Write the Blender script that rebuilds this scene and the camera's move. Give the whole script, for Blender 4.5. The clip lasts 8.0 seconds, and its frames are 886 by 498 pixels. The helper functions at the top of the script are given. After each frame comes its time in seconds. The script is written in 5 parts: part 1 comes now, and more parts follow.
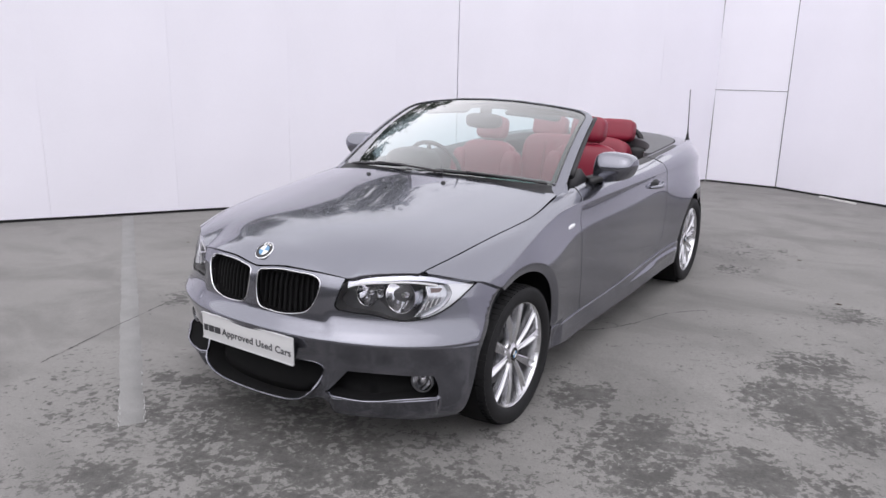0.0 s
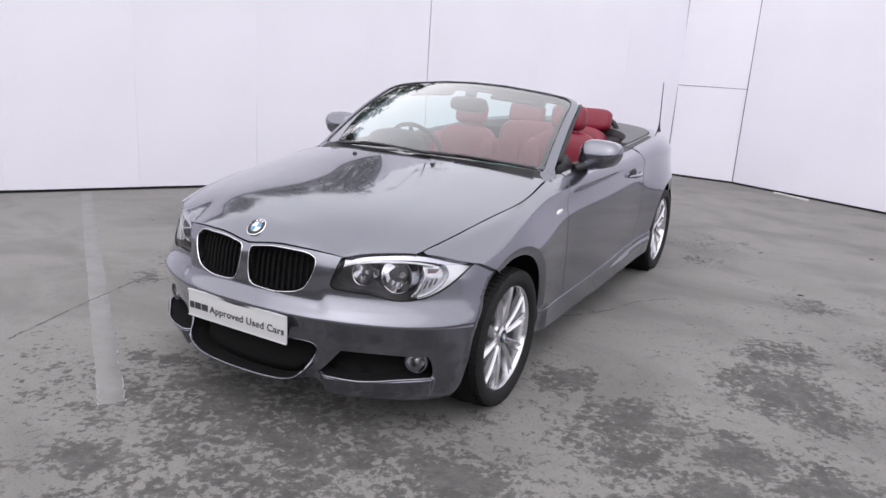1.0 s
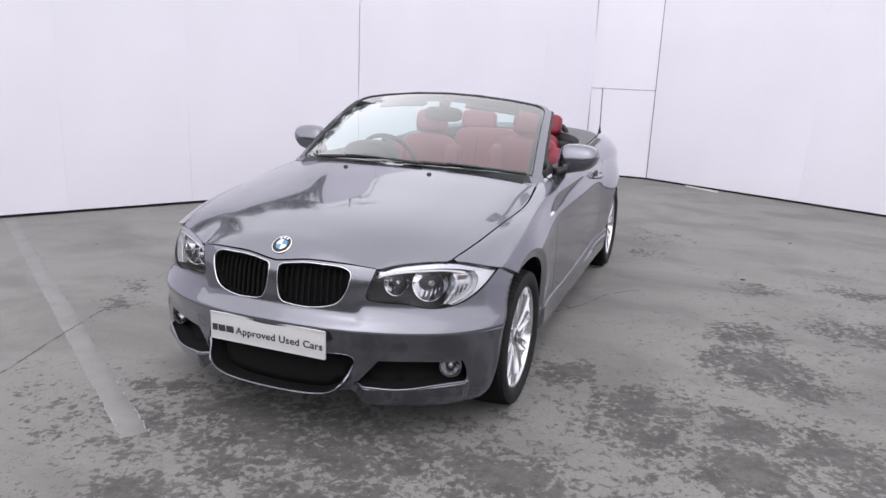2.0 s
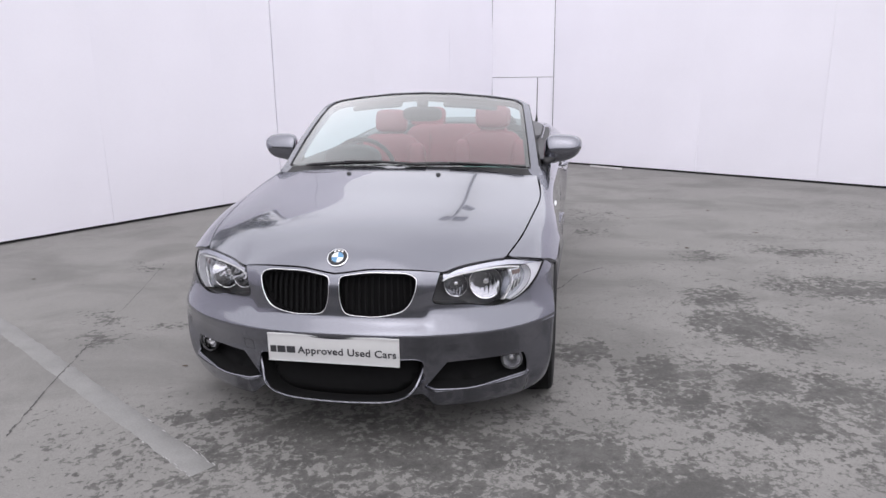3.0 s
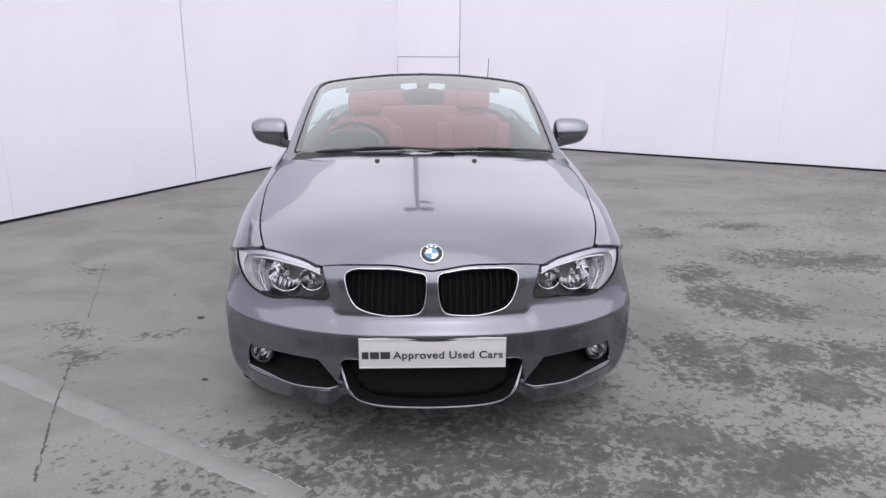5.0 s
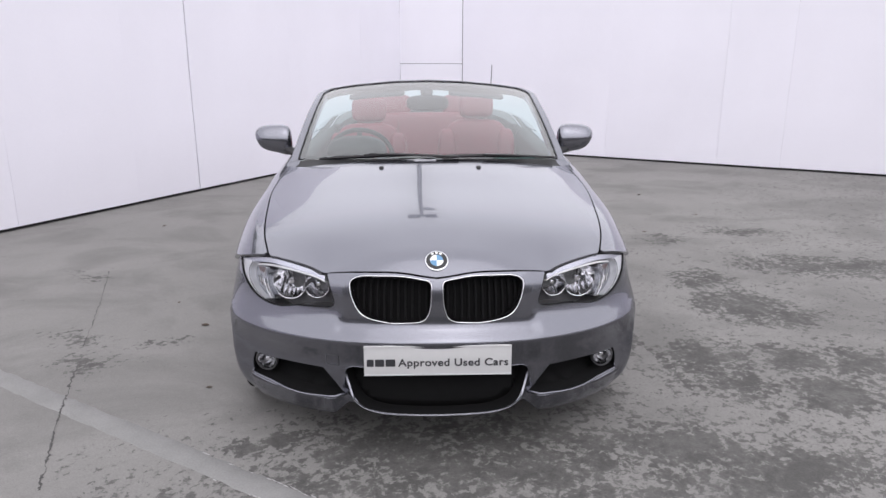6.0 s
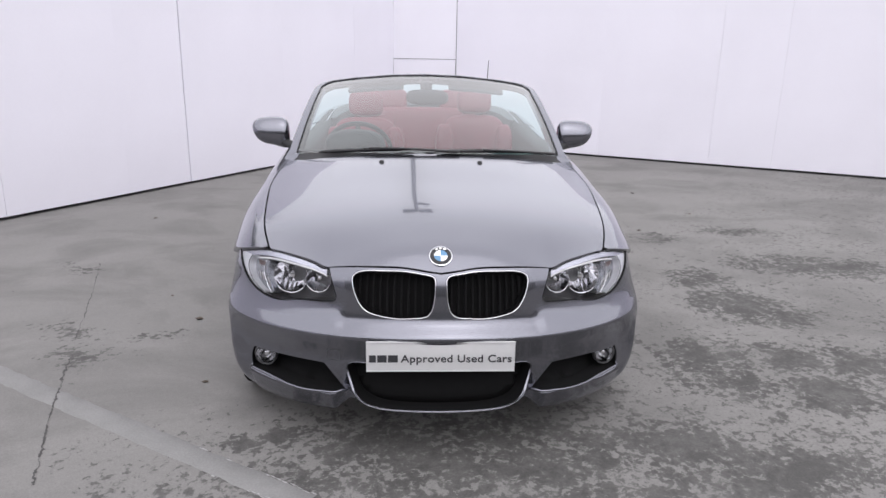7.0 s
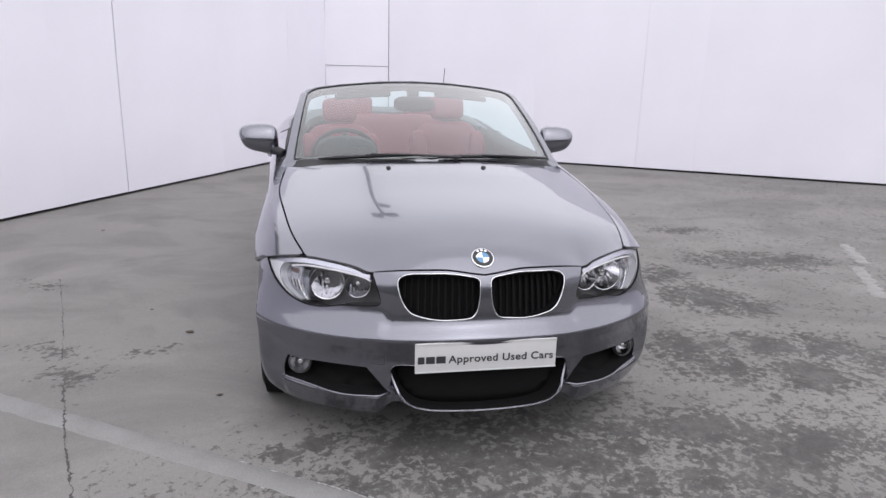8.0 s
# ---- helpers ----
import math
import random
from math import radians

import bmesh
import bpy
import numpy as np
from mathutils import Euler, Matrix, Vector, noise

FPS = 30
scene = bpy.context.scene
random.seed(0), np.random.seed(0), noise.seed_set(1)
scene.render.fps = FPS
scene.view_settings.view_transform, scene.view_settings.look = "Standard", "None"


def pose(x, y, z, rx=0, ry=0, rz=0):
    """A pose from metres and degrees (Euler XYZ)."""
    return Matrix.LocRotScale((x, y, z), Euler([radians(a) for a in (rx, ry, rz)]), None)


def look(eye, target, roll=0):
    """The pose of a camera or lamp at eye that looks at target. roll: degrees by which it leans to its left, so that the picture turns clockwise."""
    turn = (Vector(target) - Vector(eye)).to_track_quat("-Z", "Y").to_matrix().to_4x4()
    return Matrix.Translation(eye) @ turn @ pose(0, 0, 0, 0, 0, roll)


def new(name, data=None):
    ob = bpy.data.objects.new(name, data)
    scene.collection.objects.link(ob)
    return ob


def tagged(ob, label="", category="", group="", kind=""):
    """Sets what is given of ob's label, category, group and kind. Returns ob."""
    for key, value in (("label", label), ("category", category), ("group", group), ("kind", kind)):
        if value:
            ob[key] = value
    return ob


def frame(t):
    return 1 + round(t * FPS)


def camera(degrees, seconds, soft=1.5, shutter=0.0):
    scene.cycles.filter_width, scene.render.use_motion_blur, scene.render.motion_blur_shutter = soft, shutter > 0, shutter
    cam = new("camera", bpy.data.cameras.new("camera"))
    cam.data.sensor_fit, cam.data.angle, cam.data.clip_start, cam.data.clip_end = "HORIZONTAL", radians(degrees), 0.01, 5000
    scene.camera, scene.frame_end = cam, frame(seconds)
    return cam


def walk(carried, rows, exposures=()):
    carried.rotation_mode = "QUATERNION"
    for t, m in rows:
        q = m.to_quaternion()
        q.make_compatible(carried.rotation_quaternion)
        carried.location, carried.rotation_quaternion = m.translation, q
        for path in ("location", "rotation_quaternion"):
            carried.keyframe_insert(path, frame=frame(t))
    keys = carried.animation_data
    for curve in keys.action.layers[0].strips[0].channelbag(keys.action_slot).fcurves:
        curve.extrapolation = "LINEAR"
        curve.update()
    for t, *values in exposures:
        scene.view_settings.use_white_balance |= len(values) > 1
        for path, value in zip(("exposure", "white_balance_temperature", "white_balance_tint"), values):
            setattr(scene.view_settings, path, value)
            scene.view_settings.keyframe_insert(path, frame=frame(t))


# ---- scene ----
cam = camera(64.1, 8.0)
PATH = [
    (0, (2.088, -2.542, 1.44), (1.02, -0.921, 0.959), 1.2),
    (0.5, (2.063, -2.537, 1.431), (1.023, -0.9, 0.944), 1.6),
    (1, (1.938, -2.63, 1.405), (0.993, -0.943, 0.896), 3.6),
    (1.5, (1.765, -2.832, 1.434), (0.974, -1.064, 0.936), 2.8),
    (1.7, (1.686, -2.875, 1.408), (0.923, -1.092, 0.923), 2.7),
    (2.8, (0.998, -3.116, 1.425), (0.599, -1.219, 0.932), -0.2),
    (3, (0.868, -3.167, 1.44), (0.52, -1.261, 0.947), -0.8),
    (3.5, (0.553, -3.157, 1.418), (0.331, -1.234, 0.914), 0.2),
    (4, (0.276, -3.079, 1.432), (0.16, -1.161, 0.88), 0.8),
    (4.5, (0.02, -3.073, 1.447), (0.049, -1.149, 0.904), 0.4),
    (4.7, (-0.033, -3.077, 1.455), (0.030, -1.156, 0.902), 0.4),
    (5.8, (-0.049, -3.073, 1.454), (0.010, -1.147, 0.918), -0.1),
    (6, (-0.05, -3.071, 1.456), (0.007, -1.144, 0.922), 0.0),
    (6.5, (-0.055, -3.066, 1.455), (0.005, -1.139, 0.922), 0.2),
    (7, (-0.109, -3.045, 1.444), (-0.016, -1.122, 0.901), 1.0),
    (7.5, (-0.367, -3.063, 1.444), (-0.135, -1.145, 0.926), 1.5),
    (8, (-0.6, -3.055, 1.436), (-0.242, -1.157, 0.917), 1.5),
]
walk(cam, [(t, look(eye, target, roll)) for t, eye, target, roll in PATH], exposures=[(0.0, 0.80, 6400, 14), (6.8, 0.80, 6400, 14), (8.0, 0.75, 6400, 14)])

# ---- daylight: an overcast sky, one wide soft sun ----
world = bpy.data.worlds.new("overcast")
scene.world = world
world.use_nodes = True
wn = world.node_tree
sky = wn.nodes.new("ShaderNodeTexSky")
sky.sky_type, sky.sun_disc = "NISHITA", False
sky.sun_elevation, sky.sun_rotation = radians(53), radians(169)
sky.air_density, sky.dust_density, sky.ozone_density = 1.0, 3.0, 1.0
pale = wn.nodes.new("ShaderNodeHueSaturation")
pale.inputs["Saturation"].default_value = 0.12
wn.links.new(sky.outputs[0], pale.inputs["Color"])
cloud = wn.nodes.new("ShaderNodeMix")
cloud.data_type = "RGBA"
cloud.inputs["Factor"].default_value = 0.8
cloud.inputs["B"].default_value = (6.6, 6.6, 6.75, 1)
wn.links.new(pale.outputs[0], cloud.inputs["A"])
wn.links.new(cloud.outputs["Result"], wn.nodes["Background"].inputs["Color"])
wn.nodes["Background"].inputs["Strength"].default_value = 0.15
sun = new("sun", bpy.data.lights.new("sun", "SUN"))
sun.data.energy, sun.data.angle, sun.data.color = 0.3, radians(70), (1.0, 0.98, 0.95)
sun.matrix_world = look((1.6, -8, 11), (0, 0, 0))


# ---- materials ----
def material(name, colour, rough=0.5, metal=0.0, coat=0.0, grain=0.0, scale=40.0, stain=0.0, stain_scale=3.0, bump=0.0, spec=0.5):
    """A Principled material whose colour varies at two scales, with a fine relief."""
    m = bpy.data.materials.new(name)
    m.use_nodes = True
    nt = m.node_tree
    p = nt.nodes["Principled BSDF"]
    p.inputs["Base Color"].default_value = (*colour, 1)
    p.inputs["Roughness"].default_value, p.inputs["Metallic"].default_value = rough, metal
    p.inputs["Specular IOR Level"].default_value = spec
    p.inputs["Coat Weight"].default_value, p.inputs["Coat Roughness"].default_value = coat, 0.02
    if grain or stain or bump:
        tc = nt.nodes.new("ShaderNodeTexCoord")
        fine, wide = nt.nodes.new("ShaderNodeTexNoise"), nt.nodes.new("ShaderNodeTexNoise")
        for node, sc in ((fine, scale), (wide, stain_scale)):
            node.inputs["Scale"].default_value, node.inputs["Detail"].default_value = sc, 5
            nt.links.new(tc.outputs["Object"], node.inputs["Vector"])
        add = nt.nodes.new("ShaderNodeMath")
        add.operation = "MULTIPLY_ADD"
        add.inputs[1].default_value = 2 * grain
        nt.links.new(fine.outputs[0], add.inputs[0])
        low = nt.nodes.new("ShaderNodeMath")
        low.operation = "MULTIPLY_ADD"
        low.inputs[1].default_value, low.inputs[2].default_value = 2 * stain, 1 - grain - stain
        nt.links.new(wide.outputs[0], low.inputs[0])
        nt.links.new(low.outputs[0], add.inputs[2])
        mul = nt.nodes.new("ShaderNodeVectorMath")
        mul.operation = "SCALE"
        mul.inputs[0].default_value = colour
        nt.links.new(add.outputs[0], mul.inputs["Scale"])
        nt.links.new(mul.outputs[0], p.inputs["Base Color"])
        if bump:
            b = nt.nodes.new("ShaderNodeBump")
            b.inputs["Strength"].default_value, b.inputs["Distance"].default_value = bump, 0.002
            nt.links.new(fine.outputs[0], b.inputs["Height"])
            nt.links.new(b.outputs[0], p.inputs["Normal"])
    return m


def glass(name, tint, ior=1.5, gain=1.0):
    """Thin clear glass: what lies behind it, tinted, with a Fresnel gloss multiplied by gain."""
    m = bpy.data.materials.new(name)
    m.use_nodes = True
    nt = m.node_tree
    nt.nodes.remove(nt.nodes["Principled BSDF"])
    clear, gloss, fres, mix = (nt.nodes.new("ShaderNode" + k) for k in ("BsdfTransparent", "BsdfGlossy", "Fresnel", "MixShader"))
    clear.inputs[0].default_value = (*tint, 1)
    gloss.inputs["Roughness"].default_value = 0.0
    fres.inputs["IOR"].default_value = ior
    boosted = nt.nodes.new("ShaderNodeMath")
    boosted.operation, boosted.use_clamp = "MULTIPLY", True
    boosted.inputs[1].default_value = gain
    nt.links.new(fres.outputs[0], boosted.inputs[0])
    nt.links.new(boosted.outputs[0], mix.inputs[0])
    nt.links.new(clear.outputs[0], mix.inputs[1])
    nt.links.new(gloss.outputs[0], mix.inputs[2])
    nt.links.new(mix.outputs[0], nt.nodes["Material Output"].inputs[0])
    return m


PAINT = material("grey_metallic_paint", (0.178, 0.181, 0.210), 0.20, 0.95, 1.0, 0.05, 900, 0.02, 2)
PAINT.node_tree.nodes["Principled BSDF"].inputs["Coat IOR"].default_value = 1.5
PAINT.node_tree.nodes["Principled BSDF"].inputs["Specular Tint"].default_value = (0.90, 0.91, 0.96, 1)
BLACK = material("black_plastic", (0.018, 0.018, 0.02), 0.55, grain=0.2, scale=300, bump=0.1)
GLOSSBLACK = material("gloss_black", (0.012, 0.012, 0.014), 0.2)
RUBBER = material("tyre_rubber", (0.014, 0.014, 0.015), 0.7, grain=0.2, scale=60, stain=0.25, stain_scale=9, bump=0.15, spec=0.25)
# near-black, darker than the plastics, for duct insides, liners and filler blocks
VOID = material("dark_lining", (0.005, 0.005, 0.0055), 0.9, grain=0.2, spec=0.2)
CHROME = material("chrome", (0.82, 0.82, 0.84), 0.08, 1.0)
ALLOY = material("silver_alloy", (0.66, 0.66, 0.68), 0.2, 0.9, 0.5, 0.06, 200)
DULL = material("dull_grey_plastic", (0.11, 0.11, 0.115), 0.45, grain=0.1, scale=200)
LEATHER = material("red_leather", (0.20, 0.010, 0.028), 0.42, grain=0.05, scale=220, stain=0.12, stain_scale=6, bump=0.12)
SEAM = material("dark_red_seam", (0.12, 0.010, 0.016), 0.6, grain=0.1)
DASH = material("anthracite_dashboard", (0.03, 0.03, 0.033), 0.6, grain=0.2, scale=350, bump=0.2)
CLOTH = material("folded_roof_cover", (0.10, 0.10, 0.108), 0.6, grain=0.15, scale=400, stain=0.1, bump=0.2)
PLATEWHITE = material("plate_white", (0.54, 0.54, 0.545), 0.35, grain=0.04, scale=60, stain=0.05)
PRINT = material("plate_print", (0.03, 0.03, 0.035), 0.4)
BLUE = material("enamel_blue", (0.09, 0.24, 0.42), 0.2, coat=0.5)
WHITE = material("enamel_white", (0.8, 0.8, 0.8), 0.2, coat=0.5)
LAMPGREY = material("lamp_bezel", (0.095, 0.095, 0.10), 0.35, grain=0.05)
LAMPCLEAR = material("ribbed_clear_plastic", (0.80, 0.81, 0.84), 0.25, 0.2, grain=0.1, scale=80)
SEALGAPBLACK = material("seal_and_gap_black", (0.010, 0.010, 0.011), 0.7, spec=0.15)
GAPGREY = material("panel_joint", (0.05, 0.05, 0.056), 0.5)
AMBER = material("amber_plastic", (0.15, 0.105, 0.10), 0.3)
SMOKE = material("smoked_reflector", (0.30, 0.30, 0.31), 0.1, 1.0)
MIRROR = material("lamp_mirror", (0.66, 0.66, 0.68), 0.04, 1.0)
BROW = material("brow_plastic", (0.62, 0.63, 0.70), 0.22, 0.5, grain=0.05, scale=90)
FLUTED = material("fluted_mirror", (0.50, 0.51, 0.54), 0.18, 0.85, grain=0.25, scale=55, stain=0.2, stain_scale=30, bump=0.3)
# gain 3.3 lays a stronger veil of reflection on the screen than glass would
SCREEN = glass("windscreen_glass", (0.62, 0.82, 0.80), 1.5, 3.3)
LENS = glass("lamp_lens", (0.97, 0.97, 0.98), 1.4, 0.7)


# ---- shaping ----
def nspline(ts, vs):
    """A natural cubic spline through vs at ts, straight beyond its ends."""
    ts, vs = np.asarray(ts, float), np.asarray(vs, float)
    n = len(ts)
    h = np.diff(ts)
    a, r = np.eye(n), np.zeros(vs.shape)
    for i in range(1, n - 1):
        a[i, i - 1], a[i, i], a[i, i + 1] = h[i - 1], 2 * (h[i - 1] + h[i]), h[i]
        r[i] = 6 * ((vs[i + 1] - vs[i]) / h[i] - (vs[i] - vs[i - 1]) / h[i - 1])
    m2 = np.linalg.solve(a, r)

    def f(t):
        t = np.asarray(t, float)
        q = np.clip(t, ts[0], ts[-1])
        k = np.clip(np.searchsorted(ts, q, side="right") - 1, 0, n - 2)
        hk, w = h[k], (q - ts[k])
        if vs.ndim > 1:
            hk, w = hk[..., None], w[..., None]
        v0, v1, c0, c1 = vs[k], vs[k + 1], m2[k], m2[k + 1]
        b = (v1 - v0) / hk - hk * (2 * c0 + c1) / 6
        out = v0 + w * b + w * w * c0 / 2 + w ** 3 * (c1 - c0) / (6 * hk)
        over = t - q
        if vs.ndim > 1:
            over = over[..., None]
        end = b + w * c0 + w * w * (c1 - c0) / (2 * hk)
        return out + over * end
    return f


def smooth(pts, n=24):
    """n points along a smooth curve through pts."""
    p = np.asarray(pts, float)
    d = np.r_[0, np.cumsum(np.linalg.norm(np.diff(p, axis=0), axis=1))]
    return nspline(d, p)(np.linspace(0, d[-1], n))


def join(*pieces):
    """One closed outline out of pieces that meet end to end."""
    out = []
    for p in pieces:
        for q in np.asarray(p, float):
            if not out or np.linalg.norm(out[-1] - q) > 1e-4:
                out.append(q)
    if np.linalg.norm(out[0] - out[-1]) < 1e-4:
        out.pop()
    return np.array(out)


def inside(p, poly):
    x, y = p[:, 0], p[:, 1]
    res = np.zeros(len(p), bool)
    for (x0, y0), (x1, y1) in zip(poly, np.roll(poly, -1, axis=0)):
        if y0 == y1:
            continue
        res ^= ((y0 > y) != (y1 > y)) & (x < (x1 - x0) * (y - y0) / (y1 - y0) + x0)
    return res


def near(p, poly):
    best = np.full(len(p), 1e9)
    for a, b in zip(poly, np.roll(poly, -1, axis=0)):
        d = b - a
        t = np.clip(((p - a) @ d) / max(d @ d, 1e-12), 0, 1)
        best = np.minimum(best, np.linalg.norm(p - a - t[:, None] * d, axis=1))
    return best


def normals(surf, ab, e=1e-3):
    du = surf(ab[:, 0] + e, ab[:, 1]) - surf(ab[:, 0] - e, ab[:, 1])
    dv = surf(ab[:, 0], ab[:, 1] + e) - surf(ab[:, 0], ab[:, 1] - e)
    n = np.cross(du, dv)
    return n / np.maximum(np.linalg.norm(n, axis=1), 1e-12)[:, None]


def shaped(name, verts, faces, norms=None):
    me = bpy.data.meshes.new(name)
    me.from_pydata([tuple(v) for v in verts], [], [tuple(f) for f in faces])
    me.polygons.foreach_set("use_smooth", [True] * len(me.polygons))
    if norms is not None:
        me.normals_split_custom_set_from_vertices([tuple(n) for n in norms])
    me.update()
    return me


def panel(name, surf, outline, holes=(), step=0.03, depth=0.018, heart=(0, 1.2, 0.5), lift=0.0, mirror=False, grid=None, extra=None):
    """A pressed panel: the part of a surface within an outline, less its holes, with turned-in edges of that depth."""
    from mathutils.geometry import delaunay_2d_cdt
    polys = [np.asarray(outline, float)] + [np.asarray(h, float) for h in holes]
    lo, hi = polys[0].min(0), polys[0].max(0)
    sa, sb = grid or (step, step)
    ga, gb = np.meshgrid(np.arange(lo[0], hi[0], sa), np.arange(lo[1], hi[1], sb))
    g = np.c_[ga.ravel(), gb.ravel()]
    if extra is not None:
        d = np.abs(g[:, None, :] - extra[None, ::4, :]).max(-1).min(1) if len(g) < 40000 else np.ones(len(g))
        g = np.concatenate([g[d > 0.5 * sb], extra])
    keep = inside(g, polys[0]) & (near(g, polys[0]) > 0.35 * min(sa, sb))
    for h in polys[1:]:
        keep &= ~inside(g, h) & (near(g, h) > 0.35 * min(sa, sb))
    g = g[keep]
    pts, edges = [], []
    for q in polys:
        k = len(pts)
        pts += [Vector(v) for v in q]
        edges += [(k + i, k + (i + 1) % len(q)) for i in range(len(q))]
    pts += [Vector(v) for v in g]
    vs, _, fs, *_ = delaunay_2d_cdt(pts, edges, [], 0, 1e-6)
    ab = np.array([tuple(v) for v in vs])
    tri = np.array([tuple(f) for f in fs])
    mid = ab[tri].mean(1)
    ok = inside(mid, polys[0])
    for h in polys[1:]:
        ok &= ~inside(mid, h)
    tri = tri[ok]
    pos, nor = surf(ab[:, 0], ab[:, 1]), normals(surf, ab)
    sign = np.sign(np.sum(nor * (pos - np.array(heart)), axis=1))
    nor = nor * (1 if np.median(sign) > 0 else -1)
    pos = pos + lift * nor
    fn = np.cross(pos[tri[:, 1]] - pos[tri[:, 0]], pos[tri[:, 2]] - pos[tri[:, 0]])
    bad = np.sum(fn * nor[tri[:, 0]], axis=1) < 0
    tri[bad] = tri[bad][:, ::-1]
    used = {}
    for f in tri:
        for a, b in ((f[0], f[1]), (f[1], f[2]), (f[2], f[0])):
            used[(a, b)] = True
    rim = [e for e in used if (e[1], e[0]) not in used]
    verts, norms, faces = list(pos), list(nor), [tuple(f) for f in tri]
    if depth:
        out = {}
        for a, b in rim:
            t = np.cross(pos[b] - pos[a], nor[a])
            t /= max(np.linalg.norm(t), 1e-12)
            for v in (a, b):
                out[v] = out.get(v, 0) + t
        idx = {}
        for v, t in out.items():
            t = t / max(np.linalg.norm(t), 1e-9)
            idx[v] = len(verts)
            verts += [pos[v], pos[v] + 0.0015 * t - 0.003 * nor[v], pos[v] + 0.0005 * t - depth * nor[v]]
            norms += [nor[v], t, t]
        for a, b in rim:
            i, j = idx[a], idx[b]
            faces += [(j, i, i + 1, j + 1), (j + 1, i + 1, i + 2, j + 2)]
    verts, norms = np.array(verts), np.array(norms)
    if mirror:
        verts, norms = verts * (-1, 1, 1), norms * (-1, 1, 1)
        faces = [f[::-1] for f in faces]
    return shaped(name, verts, faces, norms)


def part(name, me, mat, parent, label=""):
    """Links a mesh or a bmesh as one part under a thing or under another part."""
    if isinstance(me, bmesh.types.BMesh):
        bm, me = me, bpy.data.meshes.new(name)
        bm.normal_update()
        bm.to_mesh(me)
        bm.free()
    while parent is not None and parent.parent is not None and parent.parent.parent is not None:
        parent = parent.parent      # never deeper than thing, part, sub-part
    ob = new(name, me)
    if mat is not None and not me.materials:
        me.materials.append(mat)
    ob.parent = parent
    return tagged(ob, label)


def tube(path, radius, n=10, closed=False, flat=1.0, caps=True):
    """A round or flattened bar swept along a path of points; radius may be a list."""
    p = np.asarray(path, float)
    m = len(p)
    rad = np.broadcast_to(np.asarray(radius, float), (m,))
    tan = np.gradient(p, axis=0) if not closed else np.roll(p, -1, 0) - np.roll(p, 1, 0)
    tan /= np.linalg.norm(tan, axis=1)[:, None]
    up = np.array([0, 0, 1.0]) if abs(tan[:, 2]).max() < 0.95 else np.array([0, 1.0, 0])
    verts, faces = [], []
    for i in range(m):
        s = np.cross(tan[i], up)
        s /= np.linalg.norm(s)
        w = np.cross(s, tan[i])
        for k in range(n):
            a = 2 * math.pi * k / n
            verts.append(p[i] + rad[i] * (math.cos(a) * s + flat * math.sin(a) * w))
    for i in range(m if closed else m - 1):
        for k in range(n):
            a, b = i * n, ((i + 1) % m) * n
            faces.append((a + k, b + k, b + (k + 1) % n, a + (k + 1) % n))
    if caps and not closed:
        faces += [tuple(range(n)), tuple(range((m - 1) * n, m * n))[::-1]]
    me = shaped("tube", verts, [f[::-1] for f in faces])
    return me


def lathe(profile, n=48, axis="x", centre=(0, 0, 0)):
    """A turned body: (radius, along) pairs spun about an axis."""
    verts, faces, m = [], [], len(profile)
    for k in range(n):
        a = 2 * math.pi * k / n
        for r, h in profile:
            c, s = r * math.cos(a), r * math.sin(a)
            verts.append({"x": (h, c, s), "y": (c, h, s), "z": (c, s, h)}[axis])
    verts = np.array(verts) + np.array(centre)
    for k in range(n):
        for i in range(m - 1):
            a, b = k * m + i, ((k + 1) % n) * m + i
            faces.append((a, b, b + 1, a + 1))
    me = shaped("turned", verts, faces)
    bm = bmesh.new()
    bm.from_mesh(me)
    bmesh.ops.remove_doubles(bm, verts=bm.verts, dist=1e-5)
    bmesh.ops.recalc_face_normals(bm, faces=bm.faces)
    for f in bm.faces:
        f.smooth = True
    bm.to_mesh(me)
    bm.free()
    me.set_sharp_from_angle(angle=radians(40))
    return me


def block(lo, hi, bevel=0.01, segments=3, taper=None):
    """A box between two corners with rounded edges; taper scales its top in x and y."""
    bm = bmesh.new()
    bmesh.ops.create_cube(bm, size=1)
    lo, hi = Vector(lo), Vector(hi)
    for v in bm.verts:
        top = v.co.z > 0
        v.co = Vector(((lo[i] + hi[i]) / 2 + v.co[i] * (hi[i] - lo[i])) for i in range(3))
        if taper and top:
            c = (lo + hi) / 2
            v.co.x, v.co.y = c.x + (v.co.x - c.x) * taper[0], c.y + (v.co.y - c.y) * taper[1]
    if bevel:
        bmesh.ops.bevel(bm, geom=bm.edges[:], offset=bevel, segments=segments, affect="EDGES", profile=0.5)
    for f in bm.faces:
        f.smooth = True
    me = bpy.data.meshes.new("block")
    bm.to_mesh(me)
    bm.free()
    me.set_sharp_from_angle(angle=radians(50))
    return me


def moved(me, m):
    me.transform(m)
    return me


def merged(name, *meshes):
    """Several meshes as one."""
    bm = bmesh.new()
    for me in meshes:
        bm.from_mesh(me)
    out = bpy.data.meshes.new(name)
    bm.to_mesh(out)
    bm.free()
    return out


